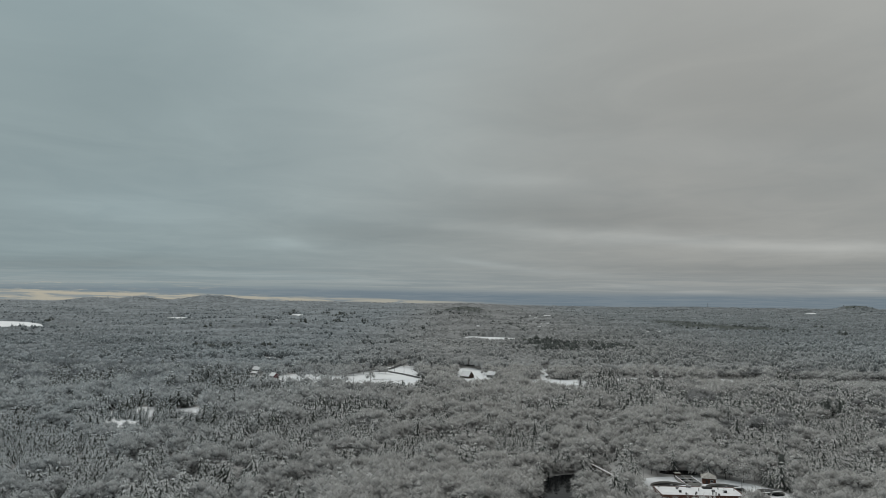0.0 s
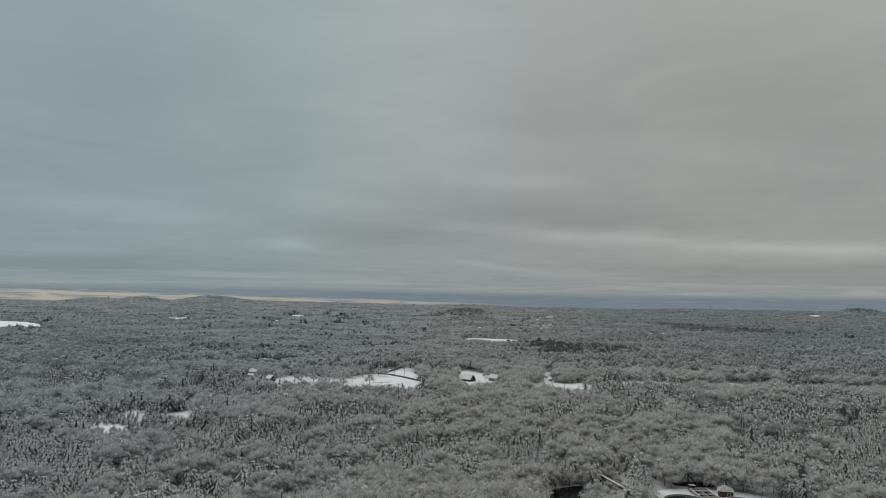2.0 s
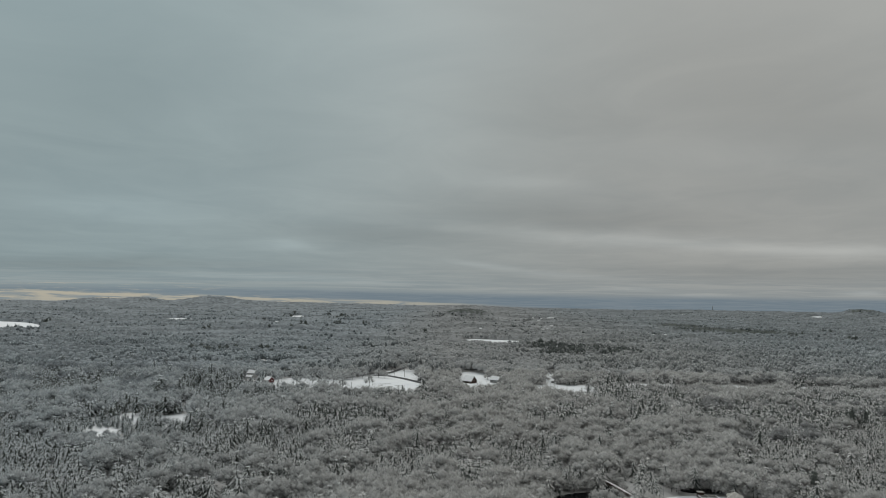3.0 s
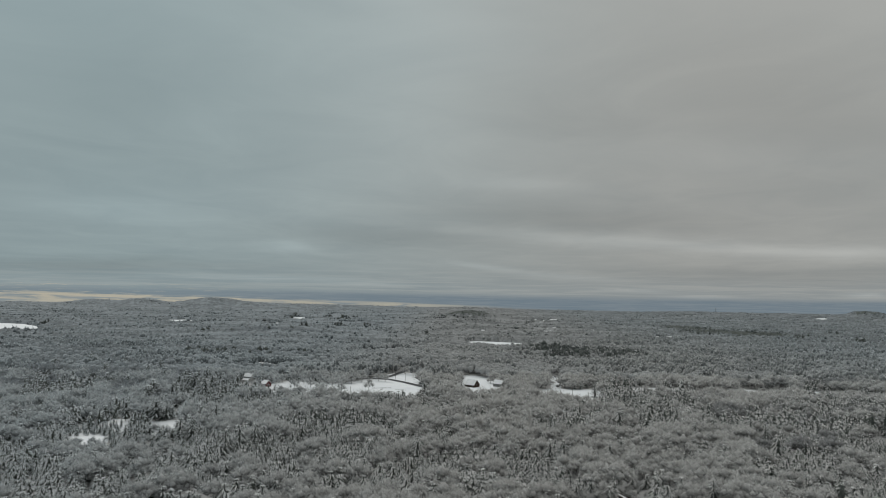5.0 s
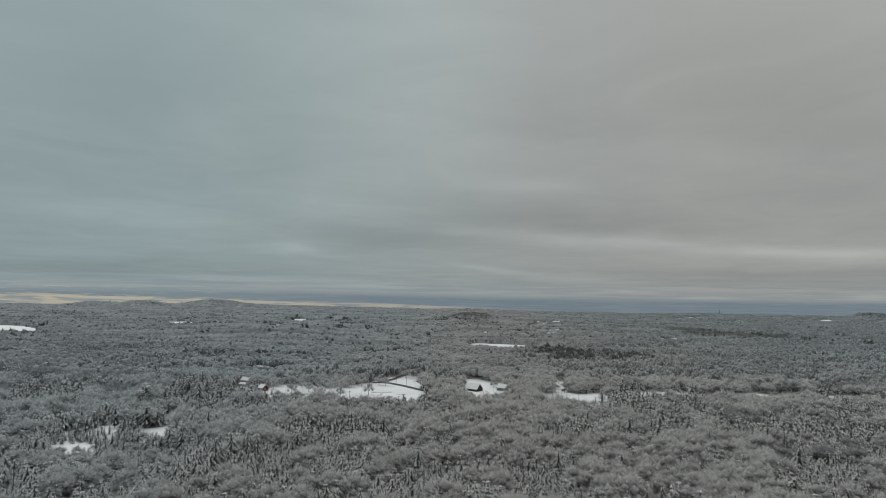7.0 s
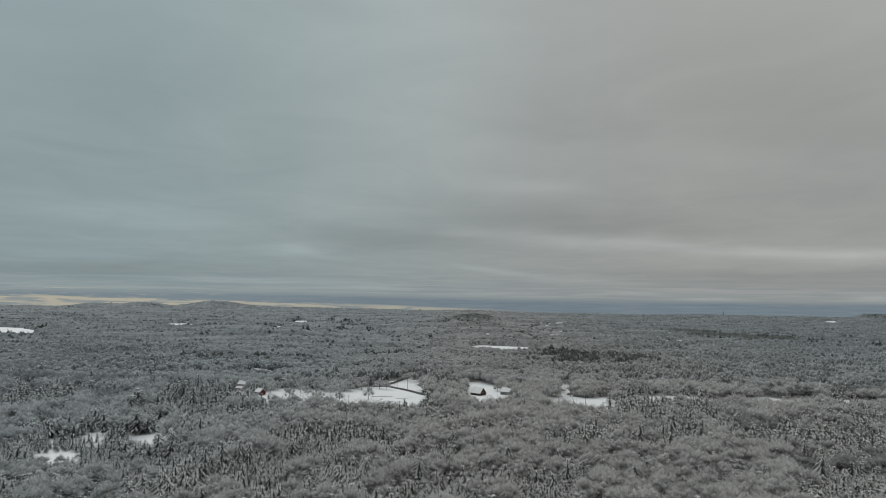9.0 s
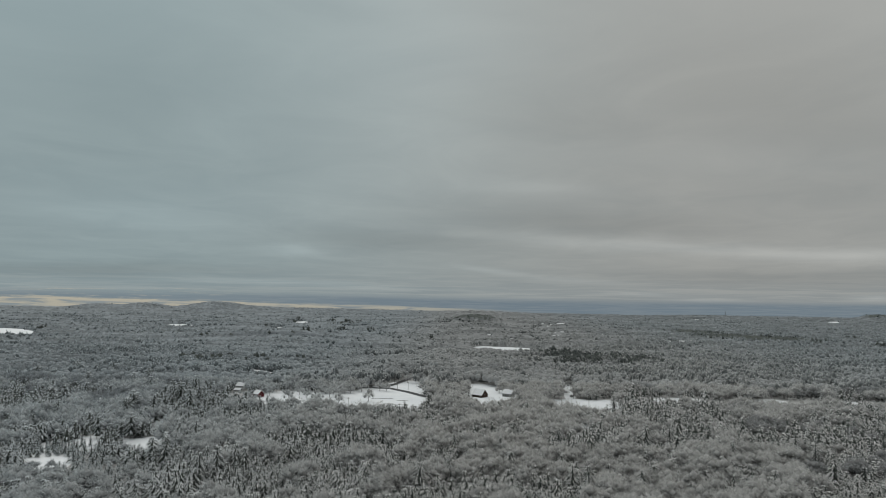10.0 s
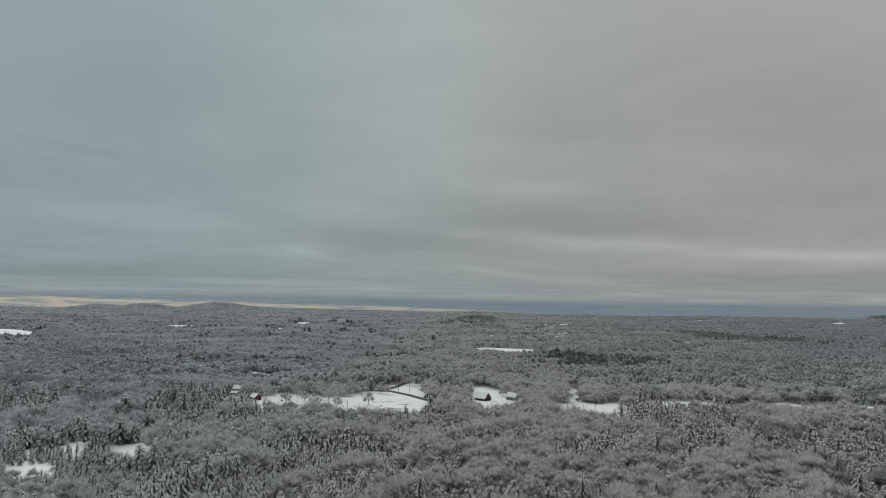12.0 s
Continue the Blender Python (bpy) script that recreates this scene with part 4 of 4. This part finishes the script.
for x, y in FIELD_TREES:
    k = SR.integers(0, 4)
    h = SR.uniform(12, 17)
    stand_tree("broadleaf_tree", (LONE[k], None, LONE_TRUNK[k]), x, y, h, h * SR.uniform(0.95, 1.2), SR.uniform(0, 360), "lone bare tree with frosted twigs beside the snow field", "trees round the fields")


# small trees on the bank of the pond
BANK_TREES = [(52, 374), (56, 383), (60, 390), (66, 395), (72, 398), (77, 399), (83, 400), (87, 404), (90, 411), (93, 419), (63, 398), (80, 405), (70, 404), (74, 395), (81, 396), (88, 399), (85, 362), (80, 350), (92, 374)]
for x, y in BANK_TREES:
    k = SR.integers(0, 4)
    h = SR.uniform(7.5, 10.5)
    stand_tree("broadleaf_tree", (LONE[k], None, LONE_TRUNK[k]), x, y, h, h * SR.uniform(0.95, 1.2), SR.uniform(0, 360), "small bare tree with frosted twigs on the pond bank", "trees on the pond bank")


# ---- houses and barns ----
def gable_house(name, x, y, turn, long, wide, wall_h, roof_h, wall_mat, label, category, windows=3, storeys=1, chimney=False, doors=1, group=""):
    ob = anchor(name, x, y, float(land(x, y)), turn, label, category, group)
    a, b = long / 2, wide / 2
    bm = bmesh.new()
    rows = []
    for sx in (-a, a):
        rows.append([bm.verts.new((sx, -b, -0.3)), bm.verts.new((sx, b, -0.3)), bm.verts.new((sx, b, wall_h)), bm.verts.new((sx, 0, wall_h + roof_h)), bm.verts.new((sx, -b, wall_h))])
    bm.faces.new(rows[0])
    bm.faces.new(rows[1])
    for i in range(5):
        bm.faces.new((rows[0][i], rows[0][(i + 1) % 5], rows[1][(i + 1) % 5], rows[1][i]))
    wall = part("wall", bm, wall_mat, ob)
    over, thick = 0.5, 0.35
    slope = roof_h / b
    for s in (-1, 1):
        bm = bmesh.new()
        vs = []
        for sx in (-a - over, a + over):
            for yy, zz in ((0, wall_h + roof_h + 0.02), (s * (b + over), wall_h - over * slope + 0.02)):
                vs.append([bm.verts.new((sx, yy, zz)), bm.verts.new((sx, yy, zz + thick))])
        (p, q), (c, d), (e, f), (h, k) = vs
        for face in ((p, c, h, e), (q, d, k, f), (p, q, d, c), (e, f, k, h), (c, d, k, h), (p, q, f, e)):
            bm.faces.new(face)
        part("roof", bm, ROOF_SNOW, ob, "roof slope under smooth white snow")
    # eaves boards
    for s in (-1, 1):
        part("fascia", box(-a - over, a + over, s * (b + over) - 0.05, s * (b + over) + 0.05, wall_h - over * slope - 0.3, wall_h - over * slope + 0.02), DARK, ob)
    for st in range(storeys):
        z0 = 1.0 + st * 2.8
        for s in (-1, 1):
            for i in range(windows):
                wx = -a + long * (i + 0.5) / windows
                if doors and st == 0 and s == -1 and i == windows // 2:
                    part("door", box(wx - 0.55, wx + 0.55, s * b - 0.08, s * b + 0.08, 0, 2.1), DARK, ob)
                    continue
                w = part("window", box(wx - 0.55, wx + 0.55, s * b - 0.06, s * b + 0.06, z0, z0 + 1.4), WHITE, ob, "white framed window")
                part("pane", box(wx - 0.45, wx + 0.45, s * b - 0.08, s * b + 0.08, z0 + 0.1, z0 + 1.3), GLASS, w)
    for s in (-1, 1):
        w = part("window", box(s * a - 0.06, s * a + 0.06, -0.55, 0.55, wall_h - 0.2, wall_h + 1.0), WHITE, ob, "white framed gable window")
        part("pane", box(s * a - 0.08, s * a + 0.08, -0.45, 0.45, wall_h - 0.1, wall_h + 0.9), GLASS, w)
    if chimney:
        part("chimney", box(a * 0.4 - 0.4, a * 0.4 + 0.4, -0.4, 0.4, wall_h + roof_h * 0.6, wall_h + roof_h + 1.2, bevel=0.05), BRICK, ob, "brick chimney")
    return ob


KINDS = {
    "barn": lambda *p: gable_house("barn", *p, 14, 12, 3.2, 6.0, BROWN, "dark red-brown wooden barn with snow-covered gable roof", "barn", 3),
    "grey_house": lambda *p: gable_house("house", *p, 12, 9, 4.2, 4.2, GREY, "grey shingled farmhouse with snow-covered roof", "house", 4, chimney=True),
    "red_shed": lambda *p: gable_house("shed", *p, 10, 8, 3.6, 3.6, RED, "bright red wooden shed with snow-covered roof", "shed", 2),
    "white_house": lambda *p: gable_house("house", *p, 11, 8, 5.8, 3.6, WHITE, "white clapboard house with snow-covered roof", "house", 4, 2, True),
    "garage": lambda *p: gable_house("garage", *p, 9, 6, 2.6, 1.8, WHITE, "low white garage with snow on the roof", "garage", 2),
    "long_shed": lambda *p: gable_house("long_shed", *p, 27, 7.5, 3.0, 3.4, BROWN, "long dark shed with snow-covered roof in a row", "shed", 7, group="row of long sheds"),
    "cabin": lambda *p: gable_house("cabin", *p, 7, 5.5, 3.0, 2.4, GREY, "small grey cabin with snow on its roof among trees", "cabin", 2),
    "small_house": lambda *p: gable_house("house", *p, 10, 7.5, 3.2, 3.6, GREY, "small grey house with snow-covered roof", "house", 3),
    "farmhouse": lambda *p: gable_house("farmhouse", *p, 18, 10, 5.0, 5.0, BROWN, "dark farmhouse with snow-covered roof", "house", 5, 2, True),
    "hall": lambda *p: gable_house("hall", *p, 62, 20, 9.0, 4.0, GREY, "long grey mill hall in the far village", "hall", 14, 3),
}
for kind, x, y, turn in HOUSES:
    KINDS[kind](x, y, turn)


# ---- old stone wall in the field ----
STONE = []
for k in range(4):
    bm = bmesh.new()
    bmesh.ops.create_icosphere(bm, subdivisions=1, radius=0.5)
    for v in bm.verts:
        v.co *= SR.uniform(0.8, 1.15)
        v.co.z *= 0.8
    me = bpy.data.meshes.new("stone")
    bm.to_mesh(me)
    bm.free()
    me.materials.append(GREY)
    STONE.append(me)
for x0, y0, x1, y1, n in ((-90, 841, -66, 846, 22), (-60, 829, -47, 828, 11)):
    wall = anchor("stone_wall", x0, y0, 0.2, 0, "tumbled grey fieldstone wall showing through the snow", "stone wall", "old walls in the field")
    for k in range(n):
        f = (k + SR.uniform(-0.2, 0.2)) / n
        s = new("stone", STONE[k % 4])
        s.parent = wall
        s.location = ((x1 - x0) * f, (y1 - y0) * f + SR.uniform(-0.3, 0.3), 0.25)
        s.rotation_euler = (0, 0, SR.uniform(0, 6.28))


# ---- poles and mast ----
def utility_pole(x, y, h, turn):
    ob = anchor("utility_pole", x, y, float(land(x, y)), turn, "weathered wooden utility pole with a crossarm", "utility pole", "poles along the road")
    part("post", cone(0.22, 0.14, -0.2, h, 8), POLE, ob)
    part("crossarm", box(-1.3, 1.3, -0.07, 0.07, h - 1.0, h - 0.82), POLE, ob)
    for k in (-1.15, -0.45, 0.45, 1.15):
        part("insulator", cone(0.07, 0.05, h - 0.82, h - 0.6, 6, x=k), WHITE, ob)
    return ob


for x, y, h in ((116, 785, 13), (148, 800, 13), (144, 866, 13), (156, 1033, 13), (-106, 773, 11), (-68, 927, 11), (-54, 919, 11), (-78, 995, 11), (-20, 838, 11)):
    utility_pole(x, y, h, SR.uniform(-30, 30))


def radio_mast(x, y, h):
    ob = anchor("radio_mast", x, y, float(land(x, y)), 20, "slim grey lattice radio mast on the far ridge", "mast")
    for k in range(3):
        a = k * 2.094
        part("leg", cone(0.8, 0.6, -0.5, h, 6, x=math.cos(a) * 1.7, y=math.sin(a) * 1.7), STEEL, ob)
    for k in range(10):
        z = h * (k + 0.5) / 10
        part("brace", cone(1.9, 1.9, z - 0.25, z + 0.25, 3), STEEL, ob)
    part("antenna", cone(0.35, 0.1, h, h + 6, 6), STEEL, ob)


radio_mast(2040, 4880, 42)


# ---- footbridge over the pond ----
def footbridge(a, b, width, z):
    (x0, y0), (x1, y1) = a, b
    long = math.hypot(x1 - x0, y1 - y0)
    ob = anchor("footbridge", (x0 + x1) / 2, (y0 + y1) / 2, 0, math.degrees(math.atan2(y1 - y0, x1 - x0)), "narrow snow-covered footbridge with brown side beams over the pond", "bridge")
    h = long / 2
    part("deck", box(-h, h, -width / 2, width / 2, z - 0.3, z, bevel=0.05), ROOF_SNOW, ob, "deck under trodden snow")
    for s in (-1, 1):
        part("beam", box(-h, h, s * width / 2 - 0.15 + s * 0.16, s * width / 2 + 0.15 + s * 0.16, z - 1.5, z + 0.1), BROWN, ob)
        part("rail", box(-h, h, s * width / 2 - 0.05 + s * 0.12, s * width / 2 + 0.05 + s * 0.12, z + 1.0, z + 1.1), POLE, ob)
        for k in range(9):
            x = -h + 0.3 + (2 * h - 0.6) * k / 8
            part("baluster", box(x - 0.06, x + 0.06, s * width / 2 - 0.06 + s * 0.12, s * width / 2 + 0.06 + s * 0.12, z, z + 1.0), POLE, ob)
    for k in (-0.6, 0.0, 0.6):
        part("pier", box(h * k - 0.3, h * k + 0.3, -width / 2, width / 2, -0.3, z - 0.3), CONCRETE, ob)


footbridge((94, 421), (104, 383), 2.2, 2.2)


# ---- brick plant ----
def plant_building(x0, x1, y0, y1, h):
    ob = anchor("plant_building", (x0 + x1) / 2, (y0 + y1) / 2, 0, -2, "long red brick plant building with flat snow-covered roof", "building")
    a, b = (x1 - x0) / 2, (y1 - y0) / 2
    part("wall", box(-a, a, -b, b, -0.3, h - 0.4), BRICK, ob)
    part("roof", box(-a + 0.35, a - 0.35, -b + 0.35, b - 0.35, h - 0.4, h - 0.1), ROOF_SNOW, ob, "flat roof under fresh snow")
    for name, c in (("parapet", (-a, a, -b, -b + 0.35)), ("parapet", (-a, a, b - 0.35, b)), ("parapet", (-a, -a + 0.35, -b + 0.35, b - 0.35)), ("parapet", (a - 0.35, a, -b + 0.35, b - 0.35))):
        part(name, box(*c, h - 0.4, h + 0.15), BRICK, ob)
    for k in range(9):
        wx = -a + 2 * a * (k + 0.5) / 9
        for s in (-1, 1):
            w = part("window", box(wx - 1.1, wx + 1.1, s * b - 0.05, s * b + 0.05, 4.2, 5.9), CONCRETE, ob, "pale framed window")
            part("pane", box(wx - 0.95, wx + 0.95, s * b - 0.08, s * b + 0.08, 4.35, 5.75), GLASS, w)
    r = np.random.default_rng(5)
    for k in range(22):
        ux, uy = r.uniform(-a + 2, a - 2), r.uniform(-b + 1.2, b - 1.2)
        s = r.uniform(0.3, 0.7)
        if k % 3 == 0:
            u = part("vent", cone(s * 0.5, s * 0.5, h - 0.1, h + 0.7 + s, 10, x=ux, y=uy), STEEL, ob, "grey roof vent pipe")
            part("cap", cone(s * 0.8, 0.1, h + 0.7 + s, h + 1.0 + s, 10, x=ux, y=uy), DARK, u)
        else:
            part("roof_unit", box(ux - s, ux + s, uy - s * 0.7, uy + s * 0.7, h - 0.1, h + 0.5 + s * 0.8, bevel=0.08), STEEL if k % 3 == 1 else DARK, ob)
    part("skylight", box(4, 9, b - 3.5, b - 1.5, h - 0.1, h + 0.8, bevel=0.1), DARK, ob, "dark framed skylight")
    return ob


plant_building(113.5, 156, 331.5, 347.5, 7.0)


def pump_house(x, y, turn):
    ob = anchor("pump_house", x, y, 0, turn, "small square brick pump house with snowy pyramid roof", "pump house")
    part("wall", box(-3.6, 3.6, -3.2, 3.2, -0.3, 3.4), BRICK, ob)
    bm = bmesh.new()
    r = bmesh.ops.create_cone(bm, cap_ends=True, segments=4, radius1=6.0, radius2=0.25, depth=2.6, matrix=Matrix.Translation((0, 0, 4.75)) @ Matrix.Rotation(radians(45), 4, "Z"))
    part("roof", bm, THIN_SNOW, ob, "hipped roof thinly covered with snow")
    part("eaves", box(-4.15, 4.15, -3.9, 3.9, 3.25, 3.43), POLE, ob)
    part("door", box(-1.9, -0.8, -3.26, -3.1, 0, 2.2), DARK, ob)
    w = part("window", box(0.6, 2.2, -3.27, -3.12, 1.2, 2.5), WHITE, ob, "white framed window")
    part("pane", box(0.75, 2.05, -3.3, -3.1, 1.33, 2.37), GLASS, w)
    w = part("window", box(3.52, 3.68, -0.8, 0.8, 1.2, 2.5), WHITE, ob, "white framed window")
    part("pane", box(3.5, 3.72, -0.65, 0.65, 1.33, 2.37), GLASS, w)


pump_house(157, 380, -18)


def ring_wall(r0, r1, z0, z1, n=40):
    bm = bmesh.new()
    rings = []
    for rad, z in ((r1, z0), (r1, z1), (r0, z1), (r0, z0)):
        rings.append([bm.verts.new((math.cos(6.2832 * k / n) * rad, math.sin(6.2832 * k / n) * rad, z)) for k in range(n)])
    for a, b in zip(rings, rings[1:] + rings[:1]):
        for k in range(n):
            bm.faces.new((a[k], a[(k + 1) % n], b[(k + 1) % n], b[k]))
    return bm


def round_tank(x, y, rad):
    ob = anchor("settling_tank", x, y, 0, 15, "round concrete settling tank with dark water and snow on its rim", "tank", "round tanks of the plant")
    part("wall", ring_wall(rad - 0.45, rad, -0.3, 1.2), CONCRETE, ob)
    bm = bmesh.new()
    rings = [[bm.verts.new((math.cos(0.15708 * k) * q, math.sin(0.15708 * k) * q, z)) for k in range(40)] for q, z in ((rad + 0.01, 1.18), (rad + 3.2, 0.12))]
    for k in range(40):
        bm.faces.new((rings[0][k], rings[0][(k + 1) % 40], rings[1][(k + 1) % 40], rings[1][k]))
    part("snow_bank", bm, ROOF_SNOW, ob, "snow banked against the tank wall")
    part("rim_snow", ring_wall(rad - 0.42, rad - 0.04, 1.2, 1.35), ROOF_SNOW, ob, "snow on the tank's rim")
    part("water", cone(rad - 0.5, rad - 0.5, -0.2, 0.2, 40), WATER, ob, "dark still water")
    part("walkway", box(-rad, rad, -0.6, 0.6, 1.4, 1.6), ROOF_SNOW, ob, "snowy walkway across the tank")
    for s in (-1, 1):
        part("rail", box(-rad, rad, s * 0.6 - 0.05, s * 0.6 + 0.05, 2.5, 2.6), STEEL, ob)
    part("drive_housing", cone(0.9, 0.7, 1.6, 2.8, 12), STEEL, ob)


round_tank(130.5, 366.5, 12.0)
round_tank(160, 364, 11.0)
round_tank(182, 358, 7.6)


def basin(x, y, w, l, turn):
    ob = anchor("settling_basin", x, y, 0, turn, "rectangular concrete basin divided by snowy walls", "basin")
    for s in (-1, 1):
        part("side_wall", box(s * w / 2 - 0.25, s * w / 2 + 0.25, -l / 2, l / 2, -0.3, 1.8), CONCRETE, ob)
        part("end_wall", box(-w / 2 + 0.25, w / 2 - 0.25, s * l / 2 - 0.25, s * l / 2 + 0.25, -0.3, 1.8), CONCRETE, ob)
        part("wall_snow", box(s * w / 2 - 0.22, s * w / 2 + 0.22, -l / 2, l / 2, 1.8, 1.95), ROOF_SNOW, ob, "snow along the wall top")
    part("divider", box(-0.25, 0.25, -l / 2 + 0.25, l / 2 - 0.25, -0.3, 1.8), CONCRETE, ob)
    for k in (-0.2, 0.2):
        part("cross_wall", box(-w / 2 + 0.25, w / 2 - 0.25, l * k - 0.2, l * k + 0.2, 1.5, 1.83), ROOF_SNOW, ob, "snowy cross wall")
    part("water", box(-w / 2 + 0.25, w / 2 - 0.25, -l / 2 + 0.25, l / 2 - 0.25, -0.25, 0.3), WATER, ob, "dark water")


basin(145, 380.5, 9.5, 15, 0)
tank = anchor("control_cabin", 142.5, 390.5, 0, 5, "small brown control cabin beside the basin", "cabin")
part("body", box(-1.6, 1.6, -1.2, 1.2, -0.2, 2.8, bevel=0.06), BROWN, tank)
part("roof", box(-1.8, 1.8, -1.4, 1.4, 2.8, 3.0, bevel=0.05), THIN_SNOW, tank, "flat roof thinly dusted with snow")
for x, y in ((167, 360), (144, 397), (120, 384)):
    lamp = anchor("yard_lamp", x, y, 0, 30, "slim grey yard lamp post beside the plant", "lamp post", "lamps of the plant yard")
    part("post", cone(0.12, 0.08, -0.2, 8.0, 8), STEEL, lamp)
    part("lamp_head", box(-0.2, 1.0, -0.18, 0.18, 7.9, 8.1, bevel=0.04), DARK, lamp)
